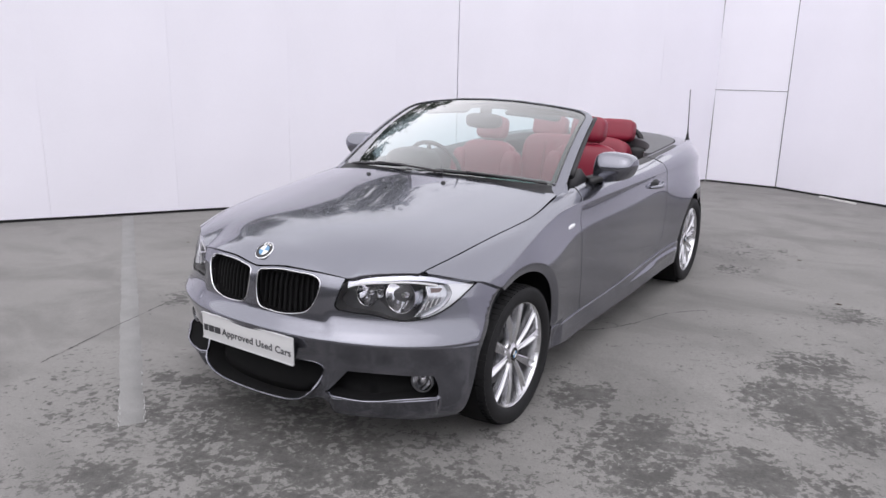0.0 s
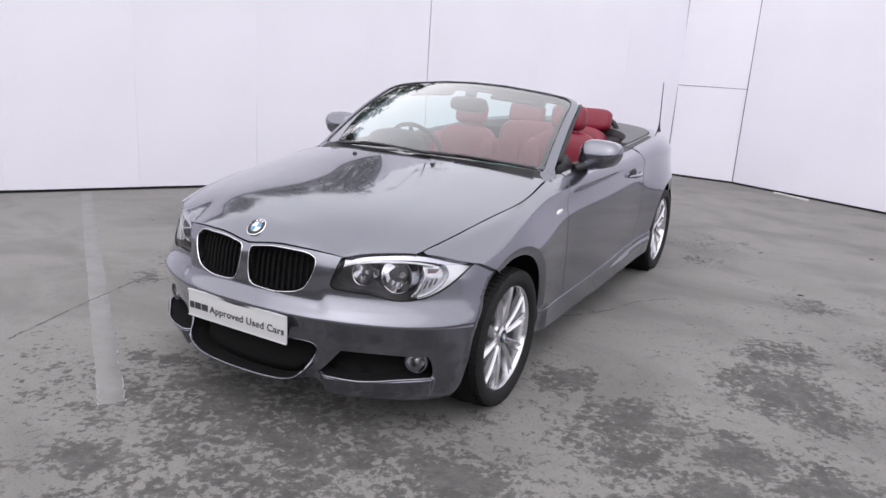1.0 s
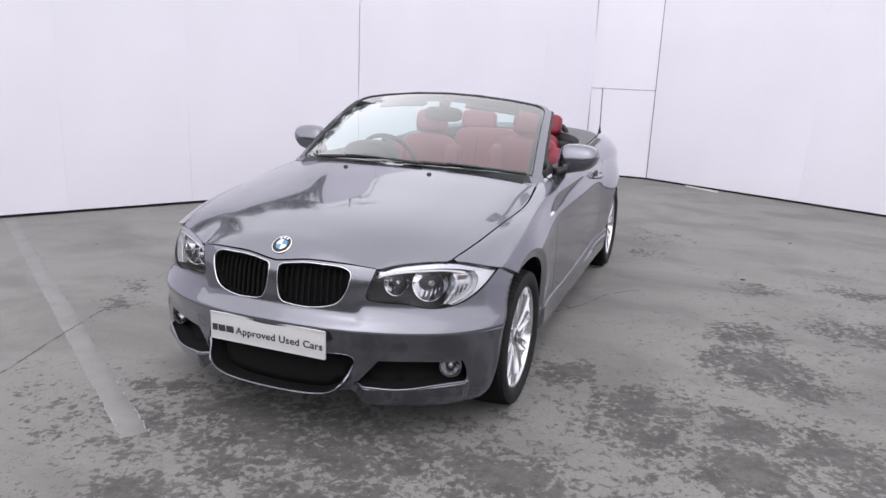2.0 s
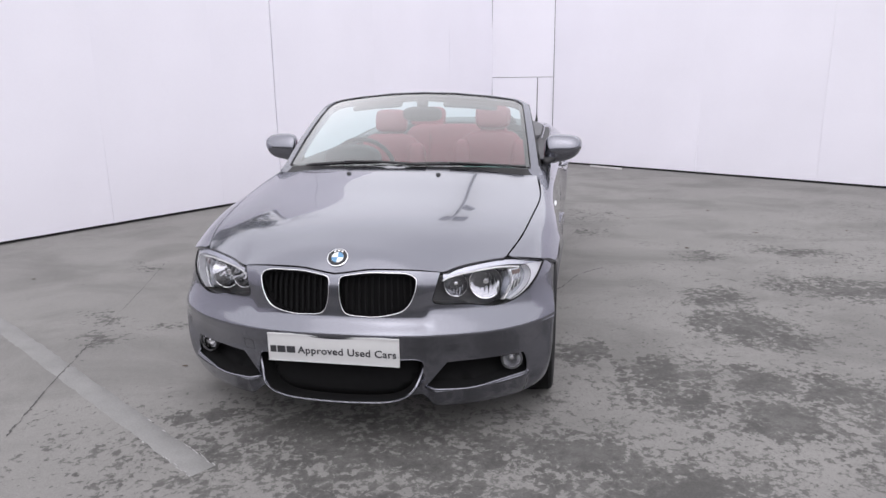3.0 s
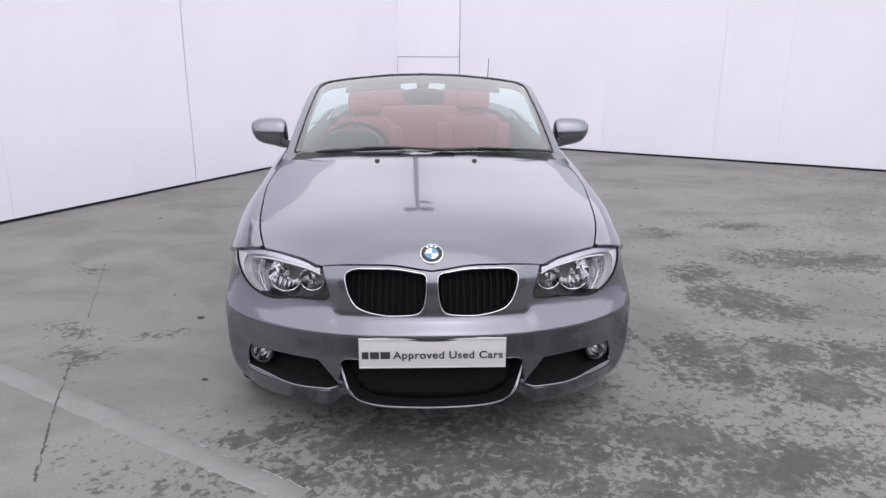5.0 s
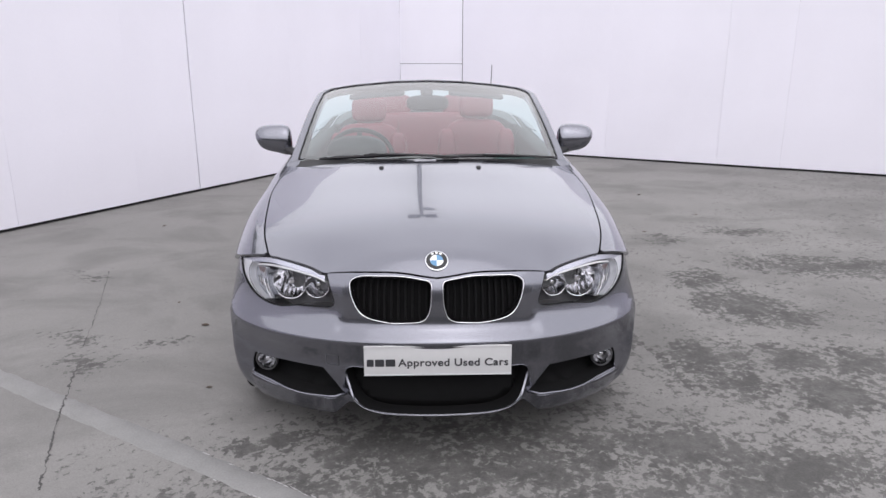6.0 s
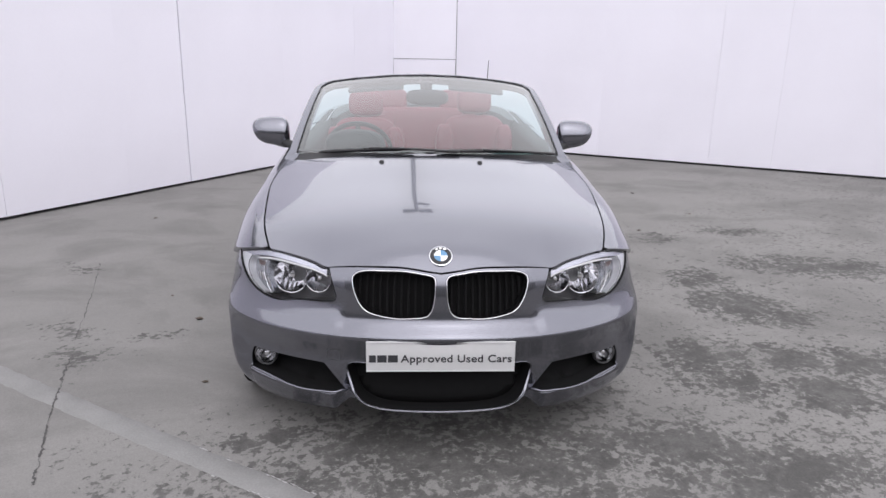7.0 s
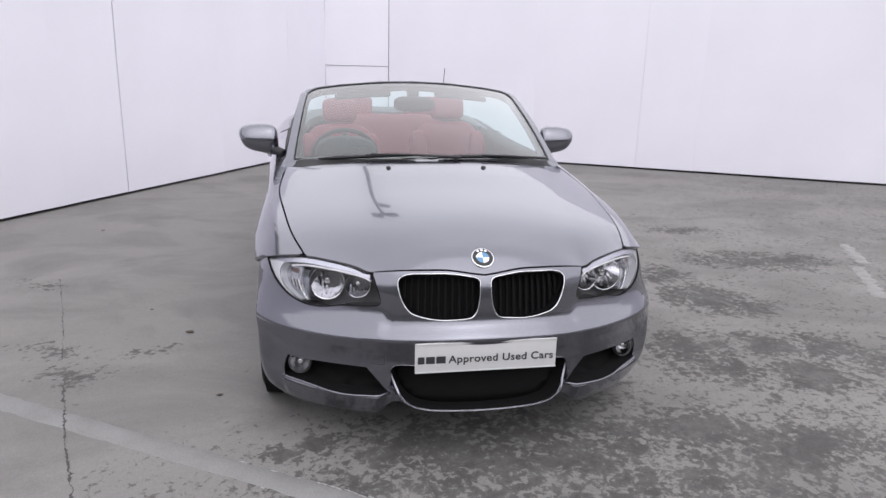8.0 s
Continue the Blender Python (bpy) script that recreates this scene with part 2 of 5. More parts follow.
# ---- the yard: ground and white hoarding ----
def ground_material():
    m = bpy.data.materials.new("worn_concrete")
    m.use_nodes = True
    nt = m.node_tree
    p = nt.nodes["Principled BSDF"]
    tc = nt.nodes.new("ShaderNodeTexCoord")

    def noise_at(scale, detail=6, rough=0.6, stretch=None, distort=0.0):
        node = nt.nodes.new("ShaderNodeTexNoise")
        node.inputs["Scale"].default_value, node.inputs["Detail"].default_value, node.inputs["Roughness"].default_value = scale, detail, rough
        node.inputs["Distortion"].default_value = distort
        mp = nt.nodes.new("ShaderNodeMapping")
        mp.inputs["Rotation"].default_value = (0, 0, radians(-30))
        mp.inputs["Scale"].default_value = stretch or (1, 1, 1)
        nt.links.new(tc.outputs["Object"], mp.inputs["Vector"])
        nt.links.new(mp.outputs[0], node.inputs["Vector"])
        return node.outputs[0]

    def ramp(src, stops):
        node = nt.nodes.new("ShaderNodeValToRGB")
        el = node.color_ramp.elements
        while len(el) < len(stops):
            el.new(0.5)
        for e, (pos, v) in zip(el, stops):
            e.position, e.color = pos, (v, v, v, 1)
        nt.links.new(src, node.inputs[0])
        return node.outputs[0]

    def calc(op, a, b):
        node = nt.nodes.new("ShaderNodeMath")
        node.operation = op
        for i, v in enumerate((a, b)):
            if isinstance(v, (int, float)):
                node.inputs[i].default_value = v
            else:
                nt.links.new(v, node.inputs[i])
        return node.outputs[0]

    sep = nt.nodes.new("ShaderNodeSeparateXYZ")
    nt.links.new(tc.outputs["Object"], sep.inputs[0])
    # flaked dark topping: where it lies thick, by a broad mask towards one side of the yard
    side = calc("ADD", calc("MULTIPLY", sep.outputs["X"], 0.080), calc("MULTIPLY", sep.outputs["Y"], -0.055))
    side = calc("SUBTRACT", side, 0.03)
    middle = noise_at(6.0, 7, 0.64, (1.0, 1.0, 1.0), 0.3)
    flake = noise_at(26.0, 6, 0.68, (1.05, 1.0, 1.0), 0.3)
    fleck = ramp(noise_at(20, 4, 0.66, (1.0, 1.1, 1), 0.4), [(0.0, 0), (0.595, 0), (0.63, 1), (1, 1)])
    crumb = ramp(noise_at(75, 3, 0.65, (1.0, 1.1, 1)), [(0.0, 0), (0.62, 0), (0.66, 1), (1, 1)])
    spread = ramp(calc("ADD", noise_at(1.7, 5, 0.65), calc("MULTIPLY", calc("MINIMUM", calc("MAXIMUM", side, -0.2), 0.1), 1.1)), [(0, 0), (0.45, 0), (0.55, 1), (1, 1)])
    flecks = calc("MULTIPLY", calc("MAXIMUM", calc("MULTIPLY", fleck, 0.85), calc("MULTIPLY", crumb, 0.7)), spread)
    # stains where the dark topping still lies: about the car's nose, along the old crack and over the open yard; the
    # wide ellipse at the nose also paints in the shade under the bumper
    warp = nt.nodes.new("ShaderNodeTexNoise")
    warp.inputs["Scale"].default_value, warp.inputs["Detail"].default_value, warp.inputs["Roughness"].default_value = 7.0, 8, 0.7
    nt.links.new(tc.outputs["Object"], warp.inputs["Vector"])
    bent = nt.nodes.new("ShaderNodeVectorMath")
    bent.operation = "MULTIPLY_ADD"
    bent.inputs[1].default_value = (0.22, 0.22, 0)
    nt.links.new(warp.outputs["Color"], bent.inputs[0])
    nt.links.new(tc.outputs["Object"], bent.inputs[2])
    stains_and_shade = ((-0.68, -0.61, 0.30, 0.10, 18, 1.0), (-1.64, 0.15, 0.26, 0.16, 10, 0.75), (-1.88, 0.46, 0.32, 0.12, -25, 0.7), (-1.43, 0.38, 0.18, 0.09, 20, 0.7),
              (-0.19, -1.27, 0.20, 0.14, 40, 0.9), (-0.33, -0.56, 0.14, 0.08, 20, 0.9), (-0.05, -0.75, 1.2, 0.50, 4, 0.85), (0.6, -1.2, 1.3, 0.7, 10, 0.45), (-2.3, 1.55, 0.26, 0.09, -35, 0.7),
              (1.83, 0.88, 0.28, 0.30, 20, 1.0), (1.79, 0.10, 0.22, 0.19, 10, 0.95), (1.34, 0.15, 0.26, 0.30, 0, 0.85), (1.78, -0.24, 0.24, 0.20, 0, 0.95), (0.90, -0.66, 0.28, 0.19, 0, 0.9), (1.42, -0.15, 0.19, 0.16, 0, 0.85),
              (1.81, 1.38, 0.24, 0.24, 0, 0.75), (1.88, 2.43, 0.26, 0.18, 10, 0.8), (2.60, 2.66, 0.38, 0.15, -10, 0.7), (2.75, 1.66, 0.66, 0.25, -8, 0.75), (2.02, 0.68, 0.24, 0.18, 0, 0.85), (2.09, 0.02, 0.22, 0.20, 0, 0.85),
              (1.20, -0.86, 0.50, 0.18, 0, 0.8), (0.98, 0.40, 0.20, 0.16, 30, 0.75), (1.06, 3.18, 0.26, 0.24, 38, 0.7),
              (1.0, 3.9, 0.50, 0.55, 38, 0.5), (2.5, -0.4, 0.5, 0.4, 0, 0.75), (0.3, -1.5, 0.4, 0.22, 10, 0.7))
    lies = 0.0
    for cx, cy, rx, ry, turn, depth in stains_and_shade:
        mp = nt.nodes.new("ShaderNodeMapping")
        mp.vector_type = "TEXTURE"
        mp.inputs["Location"].default_value, mp.inputs["Rotation"].default_value, mp.inputs["Scale"].default_value = (cx + 0.11, cy + 0.11, 0), (0, 0, radians(turn)), (1.25 * rx, 1.25 * ry, 1)
        nt.links.new(bent.outputs[0], mp.inputs["Vector"])
        ln = nt.nodes.new("ShaderNodeVectorMath")
        ln.operation = "LENGTH"
        nt.links.new(mp.outputs[0], ln.inputs[0])
        lies = calc("MAXIMUM", lies, calc("MULTIPLY", calc("SUBTRACT", 1.0, ln.outputs["Value"]), depth))
    lies = calc("MULTIPLY", calc("POWER", lies, 0.6), 0.56)
    open_yard = calc("MULTIPLY", calc("MINIMUM", calc("MAXIMUM", side, -0.08), 0.10), 1.25)
    worn = calc("ADD", calc("ADD", lies, open_yard), calc("ADD", calc("MULTIPLY", calc("SUBTRACT", middle, 0.5), 1.25), calc("MULTIPLY", calc("SUBTRACT", flake, 0.5), 1.85)))
    mask = ramp(worn, [(0.0, 0), (0.27, 0), (0.335, 0.52), (0.41, 0.78), (0.8, 1)])
    mask = calc("MULTIPLY", mask, calc("ADD", 0.42, calc("MULTIPLY", noise_at(4.5, 4, 0.7), 1.2)))
    mask = calc("MAXIMUM", mask, calc("MULTIPLY", flecks, 0.9))
    damp = ramp(noise_at(1.1, 6, 0.62, (1, 1.4, 1), 0.6), [(0, 0), (0.46, 0), (0.64, 1), (1, 1)])
    mask = calc("MAXIMUM", mask, calc("MULTIPLY", damp, 0.36))
    tone = calc("ADD", calc("MULTIPLY", noise_at(0.9, 8, 0.65), 0.09), calc("ADD", calc("MULTIPLY", noise_at(150, 2, 0.8), 0.13), calc("MULTIPLY", noise_at(48, 4, 0.75), 0.07)))
    pale = calc("ADD", tone, 0.058)
    dark = calc("ADD", calc("MULTIPLY", tone, 0.42), 0.012)
    mix = nt.nodes.new("ShaderNodeMix")
    nt.links.new(mask, mix.inputs["Factor"])
    nt.links.new(pale, mix.inputs["A"])
    nt.links.new(dark, mix.inputs["B"])
    col = nt.nodes.new("ShaderNodeVectorMath")
    col.operation = "SCALE"
    col.inputs[0].default_value = (1.018, 0.992, 0.957)
    nt.links.new(mix.outputs["Result"], col.inputs["Scale"])
    nt.links.new(col.outputs[0], p.inputs["Base Color"])
    p.inputs["Roughness"].default_value = 0.85
    p.inputs["Specular IOR Level"].default_value = 0.3
    b = nt.nodes.new("ShaderNodeBump")
    b.inputs["Strength"].default_value, b.inputs["Distance"].default_value = 0.5, 0.004
    nt.links.new(calc("SUBTRACT", noise_at(60, 5, 0.7), calc("MULTIPLY", mask, 0.5)), b.inputs["Height"])
    nt.links.new(b.outputs[0], p.inputs["Normal"])
    return m


GROUND = ground_material()
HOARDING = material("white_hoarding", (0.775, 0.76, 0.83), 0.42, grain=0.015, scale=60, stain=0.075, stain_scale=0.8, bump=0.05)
GAP = material("dark_gap", (0.03, 0.03, 0.032), 0.9, grain=0.2)
PALELINE = material("pale_line_paint", (0.245, 0.242, 0.237), 0.85, grain=0.3, scale=120, stain=0.45, stain_scale=14)
FADED = material("faded_line_paint", (0.208, 0.206, 0.203), 0.85, grain=0.25, scale=140, stain=0.25, stain_scale=7)

def level(x, y):
    """The yard's height: flat but for a shallow hollow by one front wheel."""
    return -0.026 * np.exp(-(((x - 0.9) / 0.55) ** 2 + ((y + 0.05) / 0.60) ** 2))


_u = np.linspace(-1, 1, 121)
_c = np.sign(_u) * (9 * np.abs(_u) + 600 * np.abs(_u) ** 14)
_gx, _gy = np.meshgrid(_c, _c)
_gv = np.stack([_gx, _gy, level(_gx, _gy)], -1).reshape(-1, 3)
ground = new("ground", shaped("ground", _gv, [(r * 121 + i, r * 121 + i + 1, (r + 1) * 121 + i + 1, (r + 1) * 121 + i) for r in range(120) for i in range(120)]))
ground.data.materials.append(GROUND)
tagged(ground, "worn grey concrete yard with dark flaked patches", "ground", kind="structure")


def sheet(length, height, seed, wave=0.004):
    """A slightly wavy board, thick, upright along x from 0 to length, its face towards -y."""
    nx, nz = max(4, int(length / 0.06)), 36
    r = random.Random(seed)
    ph = [r.uniform(0, 6.28) for _ in range(6)]
    verts, faces = [], []
    for j in range(nz + 1):
        for i in range(nx + 1):
            x, z = length * i / nx, height * j / nz
            d = wave * (math.sin(2.3 * x + ph[0]) + 0.7 * math.sin(4.1 * x + 1.3 * z + ph[1]) + 0.6 * math.sin(3.2 * z + ph[2]) + 0.5 * math.sin(7 * x - 2.0 * z + ph[3]))
            verts.append((x, d - 0.012, 0.03 + z))
    for j in range(nz):
        for i in range(nx):
            a = j * (nx + 1) + i
            faces.append((a, a + 1, a + nx + 2, a + nx + 1))
    k = len(verts)
    verts += [(x, 0.02, z) for x, y, z in verts]
    ring = [i for i in range(nx + 1)] + [j * (nx + 1) + nx for j in range(1, nz + 1)] + [nz * (nx + 1) + i for i in range(nx - 1, -1, -1)] + [j * (nx + 1) for j in range(nz - 1, 0, -1)]
    for a, b in zip(ring, ring[1:] + ring[:1]):
        faces.append((b, a, a + k, b + k))
    me = shaped("panel", verts, faces)
    me.set_sharp_from_angle(angle=radians(40))
    return me


WALL_H, LOW_H = 3.25, 2.45      # the hoarding steps down towards its open end


def hoarding(name, a, b, joints, label, low=0.0):
    """A wall of boards from a to b on the plan, with joints at those (distance from a, width); dark battens behind. Up to the distance low it is lower."""
    a, b = Vector((*a, 0)), Vector((*b, 0))
    length = (b - a).length
    m = Matrix.Translation(a) @ Matrix.Rotation(math.atan2(b.y - a.y, b.x - a.x), 4, "Z")
    back = [block((max(0.0, low), 0.022, 0.0), (length, 0.14, WALL_H + 0.03), 0.0)] if low < length else []
    if low:
        back.append(block((0, 0.022, 0.0), (min(low, length), 0.14, LOW_H + 0.03), 0.0))
    wall = new(name, merged(name, *back))
    wall.data.materials.append(GAP)
    wall.matrix_world = m
    tagged(wall, label, "wall", kind="structure")
    cuts = [(0.0, 0.006), *joints, (length, 0.006)]
    for i, ((p, wp), (q, wq)) in enumerate(zip(cuts, cuts[1:])):
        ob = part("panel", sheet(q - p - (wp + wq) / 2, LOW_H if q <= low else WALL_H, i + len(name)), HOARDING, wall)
        ob.location = (p + wp / 2, 0.003 * (i % 2), 0)
    return wall


LEFT_END, CORNER_A, CORNER_B, RIGHT_END = (-7.9, -4.40), (-0.38, 8.10), (0.575, 8.02), (16.5, -0.516)
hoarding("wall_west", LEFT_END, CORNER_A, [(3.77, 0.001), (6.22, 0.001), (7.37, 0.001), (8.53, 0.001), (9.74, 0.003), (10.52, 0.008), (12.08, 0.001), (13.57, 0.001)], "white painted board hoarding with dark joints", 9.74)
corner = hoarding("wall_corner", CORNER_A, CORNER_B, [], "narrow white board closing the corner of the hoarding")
part("batten", block((0.0, -0.019, 1.297), ((Vector(CORNER_B) - Vector(CORNER_A)).length, -0.008, 1.304), 0.001), DULL, corner)
for x in (0.002, (Vector(CORNER_B) - Vector(CORNER_A)).length - 0.006):
    part("batten", block((x, -0.022, 0.03), (x + 0.009, -0.006, WALL_H), 0.001), DULL, corner)
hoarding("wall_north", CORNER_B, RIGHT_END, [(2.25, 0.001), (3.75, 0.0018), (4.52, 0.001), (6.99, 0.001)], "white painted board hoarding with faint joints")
# southwest, south and east walls are added out of view, to close the yard
PLAINWALL = material("grey_render", (0.16, 0.16, 0.155), 0.85, grain=0.1, scale=20, stain=0.2, stain_scale=0.6, bump=0.2)
PALEWALL = material("pale_render", (0.72, 0.72, 0.74), 0.85, grain=0.1, scale=20, stain=0.2, stain_scale=0.6, bump=0.2)
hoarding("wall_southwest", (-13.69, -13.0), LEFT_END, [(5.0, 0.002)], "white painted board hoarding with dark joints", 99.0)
hoarding("wall_south", (16.4, -13.0), (-13.7, -13.0), [], "plain grey wall added out of view behind the yard")
hoarding("wall_east", (16.5, -0.56), (16.5, -13.0), [], "plain pale wall added out of view beside the yard")
for ob in scene.objects:
    if ob.parent and ob.parent.name in ("wall_south", "wall_east"):
        ob.data.materials.clear()
        ob.data.materials.append(PLAINWALL if ob.parent.name == "wall_south" else PALEWALL)

# ---- the car: x to its left side, y backwards from the front axle ----
car = new("convertible_car")
car.empty_display_size = 0.3
tagged(car, "grey metallic two-door convertible car with roof down and red leather seats", "car")

# the plan of the nose, from its middle round to the wheel arch
NOSE_X = [0, 0.20, 0.40, 0.58, 0.705, 0.788, 0.840, 0.856]
NOSE_Y = [-0.785, -0.768, -0.708, -0.612, -0.512, -0.408, -0.270, -0.08]
_k = np.arange(-7, 8)
_px = nspline(_k, [-v for v in NOSE_X[:0:-1]] + NOSE_X)
_py = nspline(_k, NOSE_Y[:0:-1] + NOSE_Y)
_t = np.linspace(0, 7, 400)
_s = np.r_[0, np.cumsum(np.hypot(np.diff(_px(_t)), np.diff(_py(_t))))]
NOSE_L = _s[-1]


def nose_k(s):
    return np.sign(s) * np.interp(np.abs(s), _s, _t)


CREASE = 0.484
_oz = [0.484, 0.494, 0.51, 0.525, 0.55, 0.62, 0.68, 0.72, 0.76]
over = nspline(_oz, [0, 0.007, 0.0185, 0.0295, 0.046, 0.060, 0.076, 0.100, 0.14])
over_mid = nspline(_oz, [0, 0.008, 0.023, 0.037, 0.047, 0.058, 0.074, 0.099, 0.14])      # about the grilles: a ledge, then upright
under = nspline([0.13, 0.17, 0.21, 0.25, 0.30, 0.36, 0.42, 0.47, 0.484], [0.078, 0.060, 0.053, 0.051, 0.049, 0.041, 0.025, 0.006, 0.0])
over_end = nspline(_oz, [0, 0.003, 0.009, 0.016, 0.030, 0.060, 0.085, 0.108, 0.145])
under_end = nspline([0.13, 0.17, 0.21, 0.25, 0.30, 0.36, 0.42, 0.484], [0.068, 0.027, 0.008, 0.000, -0.002, 0.001, 0.002, 0.0])
under_arch = nspline([0.13, 0.17, 0.21, 0.25, 0.30, 0.40, 0.484], [0.050, 0.002, -0.018, -0.025, -0.025, -0.012, 0.0])      # flatter again by the wheel arch

HUB_Z, ARCH_R = 0.315, 0.332


def rolled(y, z):
    """How far the skin turns in where it nears a wheel arch."""
    out = 0
    for y0 in (0.0, 2.66):
        rim = ARCH_R if y0 else np.interp(np.degrees(np.arctan2(z - HUB_Z, -y)), [-22, -10, 2, 17.5, 33, 50], [0.418, 0.389, 0.366, 0.349, 0.332, ARCH_R])
        d = np.clip(1 - (np.hypot(y - y0, z - HUB_Z) - rim) / 0.040, 0, 1.2)
        out = out + 0.022 * (np.sqrt(d * d + 0.012) - 0.1095)
    return out


def sink(s):
    """How much lower the crease lies away from the middle."""
    return 0.026 * (1 - np.exp(-(s / (0.4 * NOSE_L)) ** 2))


INTAKE = [(0, 0.198), (0.15, 0.199), (0.235, 0.206), (0.28, 0.224), (0.315, 0.262), (0.334, 0.31), (0.337, 0.342), (0.322, 0.357), (0.28, 0.364), (0, 0.368)]
_edge_x = smooth(INTAKE, 40)
MOUTH = np.c_[np.interp(_edge_x[:, 0], _px(_t), _s), _edge_x[:, 1]]      # half the lower intake's outline, along the plan

BLADE_END = np.interp(0.722, _px(_t), _s)


def lips(s, z):
    """How far the sharp lips stand forward: round the lower intake, and the blade under each fog lamp."""
    a, z = np.broadcast_arrays(np.abs(np.asarray(s, float)), np.asarray(z, float))
    out = np.zeros(a.shape)
    on = (a < 0.45) & (z < 0.40)
    if on.any():
        q, best = np.c_[a[on], z[on]], np.full(int(on.sum()), 1e9)
        for p0, p1 in zip(MOUTH, MOUTH[1:]):
            d = p1 - p0
            t = np.clip(((q - p0) @ d) / max(d @ d, 1e-12), 0, 1)
            best = np.minimum(best, np.linalg.norm(q - p0 - t[:, None] * d, axis=1))
        best[inside(q, np.r_[MOUTH, [(0.0, MOUTH[-1, 1]), (-0.01, 0.3), (-0.01, MOUTH[0, 1])]])] = 0.0
        g = np.clip((0.37 - q[:, 1]) / 0.14, 0, 1)
        out[on] = 0.050 * g * g * (3 - 2 * g) * np.exp(-best / 0.013)
    k = np.clip((a - 0.365) / 0.035, 0, 1) * np.clip(1 - (a - BLADE_END) / 0.025, 0, 1)
    d = z - 0.237
    return np.maximum(out, 0.050 * k * k * (3 - 2 * k) * np.exp(np.where(d > 0, -d / 0.008, d / 0.11)))


def nose(s, z):
    """The front skin: s along its plan, z up. A crease runs round it at CREASE."""
    k = nose_k(s)
    h = z + (0.007 + sink(s)) * np.clip((0.62 - z) / 0.12, 0, 1) * np.clip((z - 0.30) / 0.12, 0, 1)
    c = np.clip((np.abs(s) - 0.352) / 0.05, 0, 1)
    c = c * c * (3 - 2 * c)
    e = np.clip((np.abs(s) / NOSE_L - 0.50) / 0.32, 0, 1)
    e = e * e * (3 - 2 * e)
    up, low = np.maximum(h, CREASE), np.minimum(h, CREASE)
    a2 = np.clip((np.abs(s) / NOSE_L - 0.66) / 0.12, 0, 1)
    a2 = a2 * a2 * (3 - 2 * a2)
    f = np.where(h >= CREASE, c * ((1 - e) * over(up) + e * over_end(up)) + (1 - c) * over_mid(up),
                 (1 - e) * (under(low) - lips(s, z)) + e * ((1 - a2) * under_end(low) + a2 * under_arch(low)))
    f = f + 0.0022 * np.exp(-((h - CREASE) / 0.0045) ** 2)
    u2 = (s / NOSE_L) ** 2
    f = f * (1 - 0.22 * u2) - 0.060 * 0.22 * u2
    dx, dy = _px(k + 0.01) - _px(k - 0.01), _py(k + 0.01) - _py(k - 0.01)
    ln = np.hypot(dx, dy)
    x, y = _px(k) - f * dy / ln, _py(k) + f * dx / ln
    return np.stack([x - np.sign(s) * rolled(y, z), y, z + 0 * s], -1)


def nose_at(pts):
    """(x, z) pairs to (s, z)."""
    out = []
    ss = np.linspace(0, NOSE_L, 300)
    for x, z in np.asarray(pts, float):
        xx = np.maximum.accumulate(nose(ss, np.full(300, z))[:, 0])
        out.append((math.copysign(np.interp(abs(x), xx, ss), x), z))
    return np.array(out)


def nose_by_y(pts):
    """(y, z) pairs on the left flank of the nose to (s, z)."""
    out = []
    ss = np.linspace(0.2, NOSE_L, 500)
    for y, z in np.asarray(pts, float):
        yy = nose(ss, np.full(500, z))[:, 1]
        out.append((np.interp(y, yy, ss), z))
    return np.array(out)


# the flank: eight lines that run along the car, from the top edge down to the bottom of the sill
ST = [-0.47, -0.33, -0.15, 0.0, 0.25, 0.55, 0.9, 1.5, 2.1, 2.66, 3.1, 3.5]
RUN_X = [
    [0.634, 0.672, 0.700, 0.716, 0.733, 0.705, 0.705, 0.715, 0.715, 0.692, 0.612, 0.495],
    [0.662, 0.714, 0.748, 0.764, 0.768, 0.747, 0.750, 0.760, 0.762, 0.743, 0.645, 0.510],
    [0.705, 0.754, 0.789, 0.804, 0.795, 0.776, 0.777, 0.783, 0.791, 0.791, 0.690, 0.545],
    [0.745, 0.788, 0.817, 0.828, 0.818, 0.794, 0.793, 0.798, 0.806, 0.814, 0.706, 0.558],
    [0.797, 0.816, 0.838, 0.849, 0.841, 0.807, 0.801, 0.804, 0.812, 0.837, 0.728, 0.570],
    [0.815, 0.824, 0.842, 0.851, 0.841, 0.807, 0.803, 0.806, 0.815, 0.848, 0.750, 0.582],
    [0.820, 0.828, 0.840, 0.842, 0.828, 0.797, 0.793, 0.795, 0.806, 0.838, 0.750, 0.582],
    [0.800, 0.808, 0.815, 0.815, 0.812, 0.800, 0.796, 0.796, 0.802, 0.805, 0.728, 0.555],
]
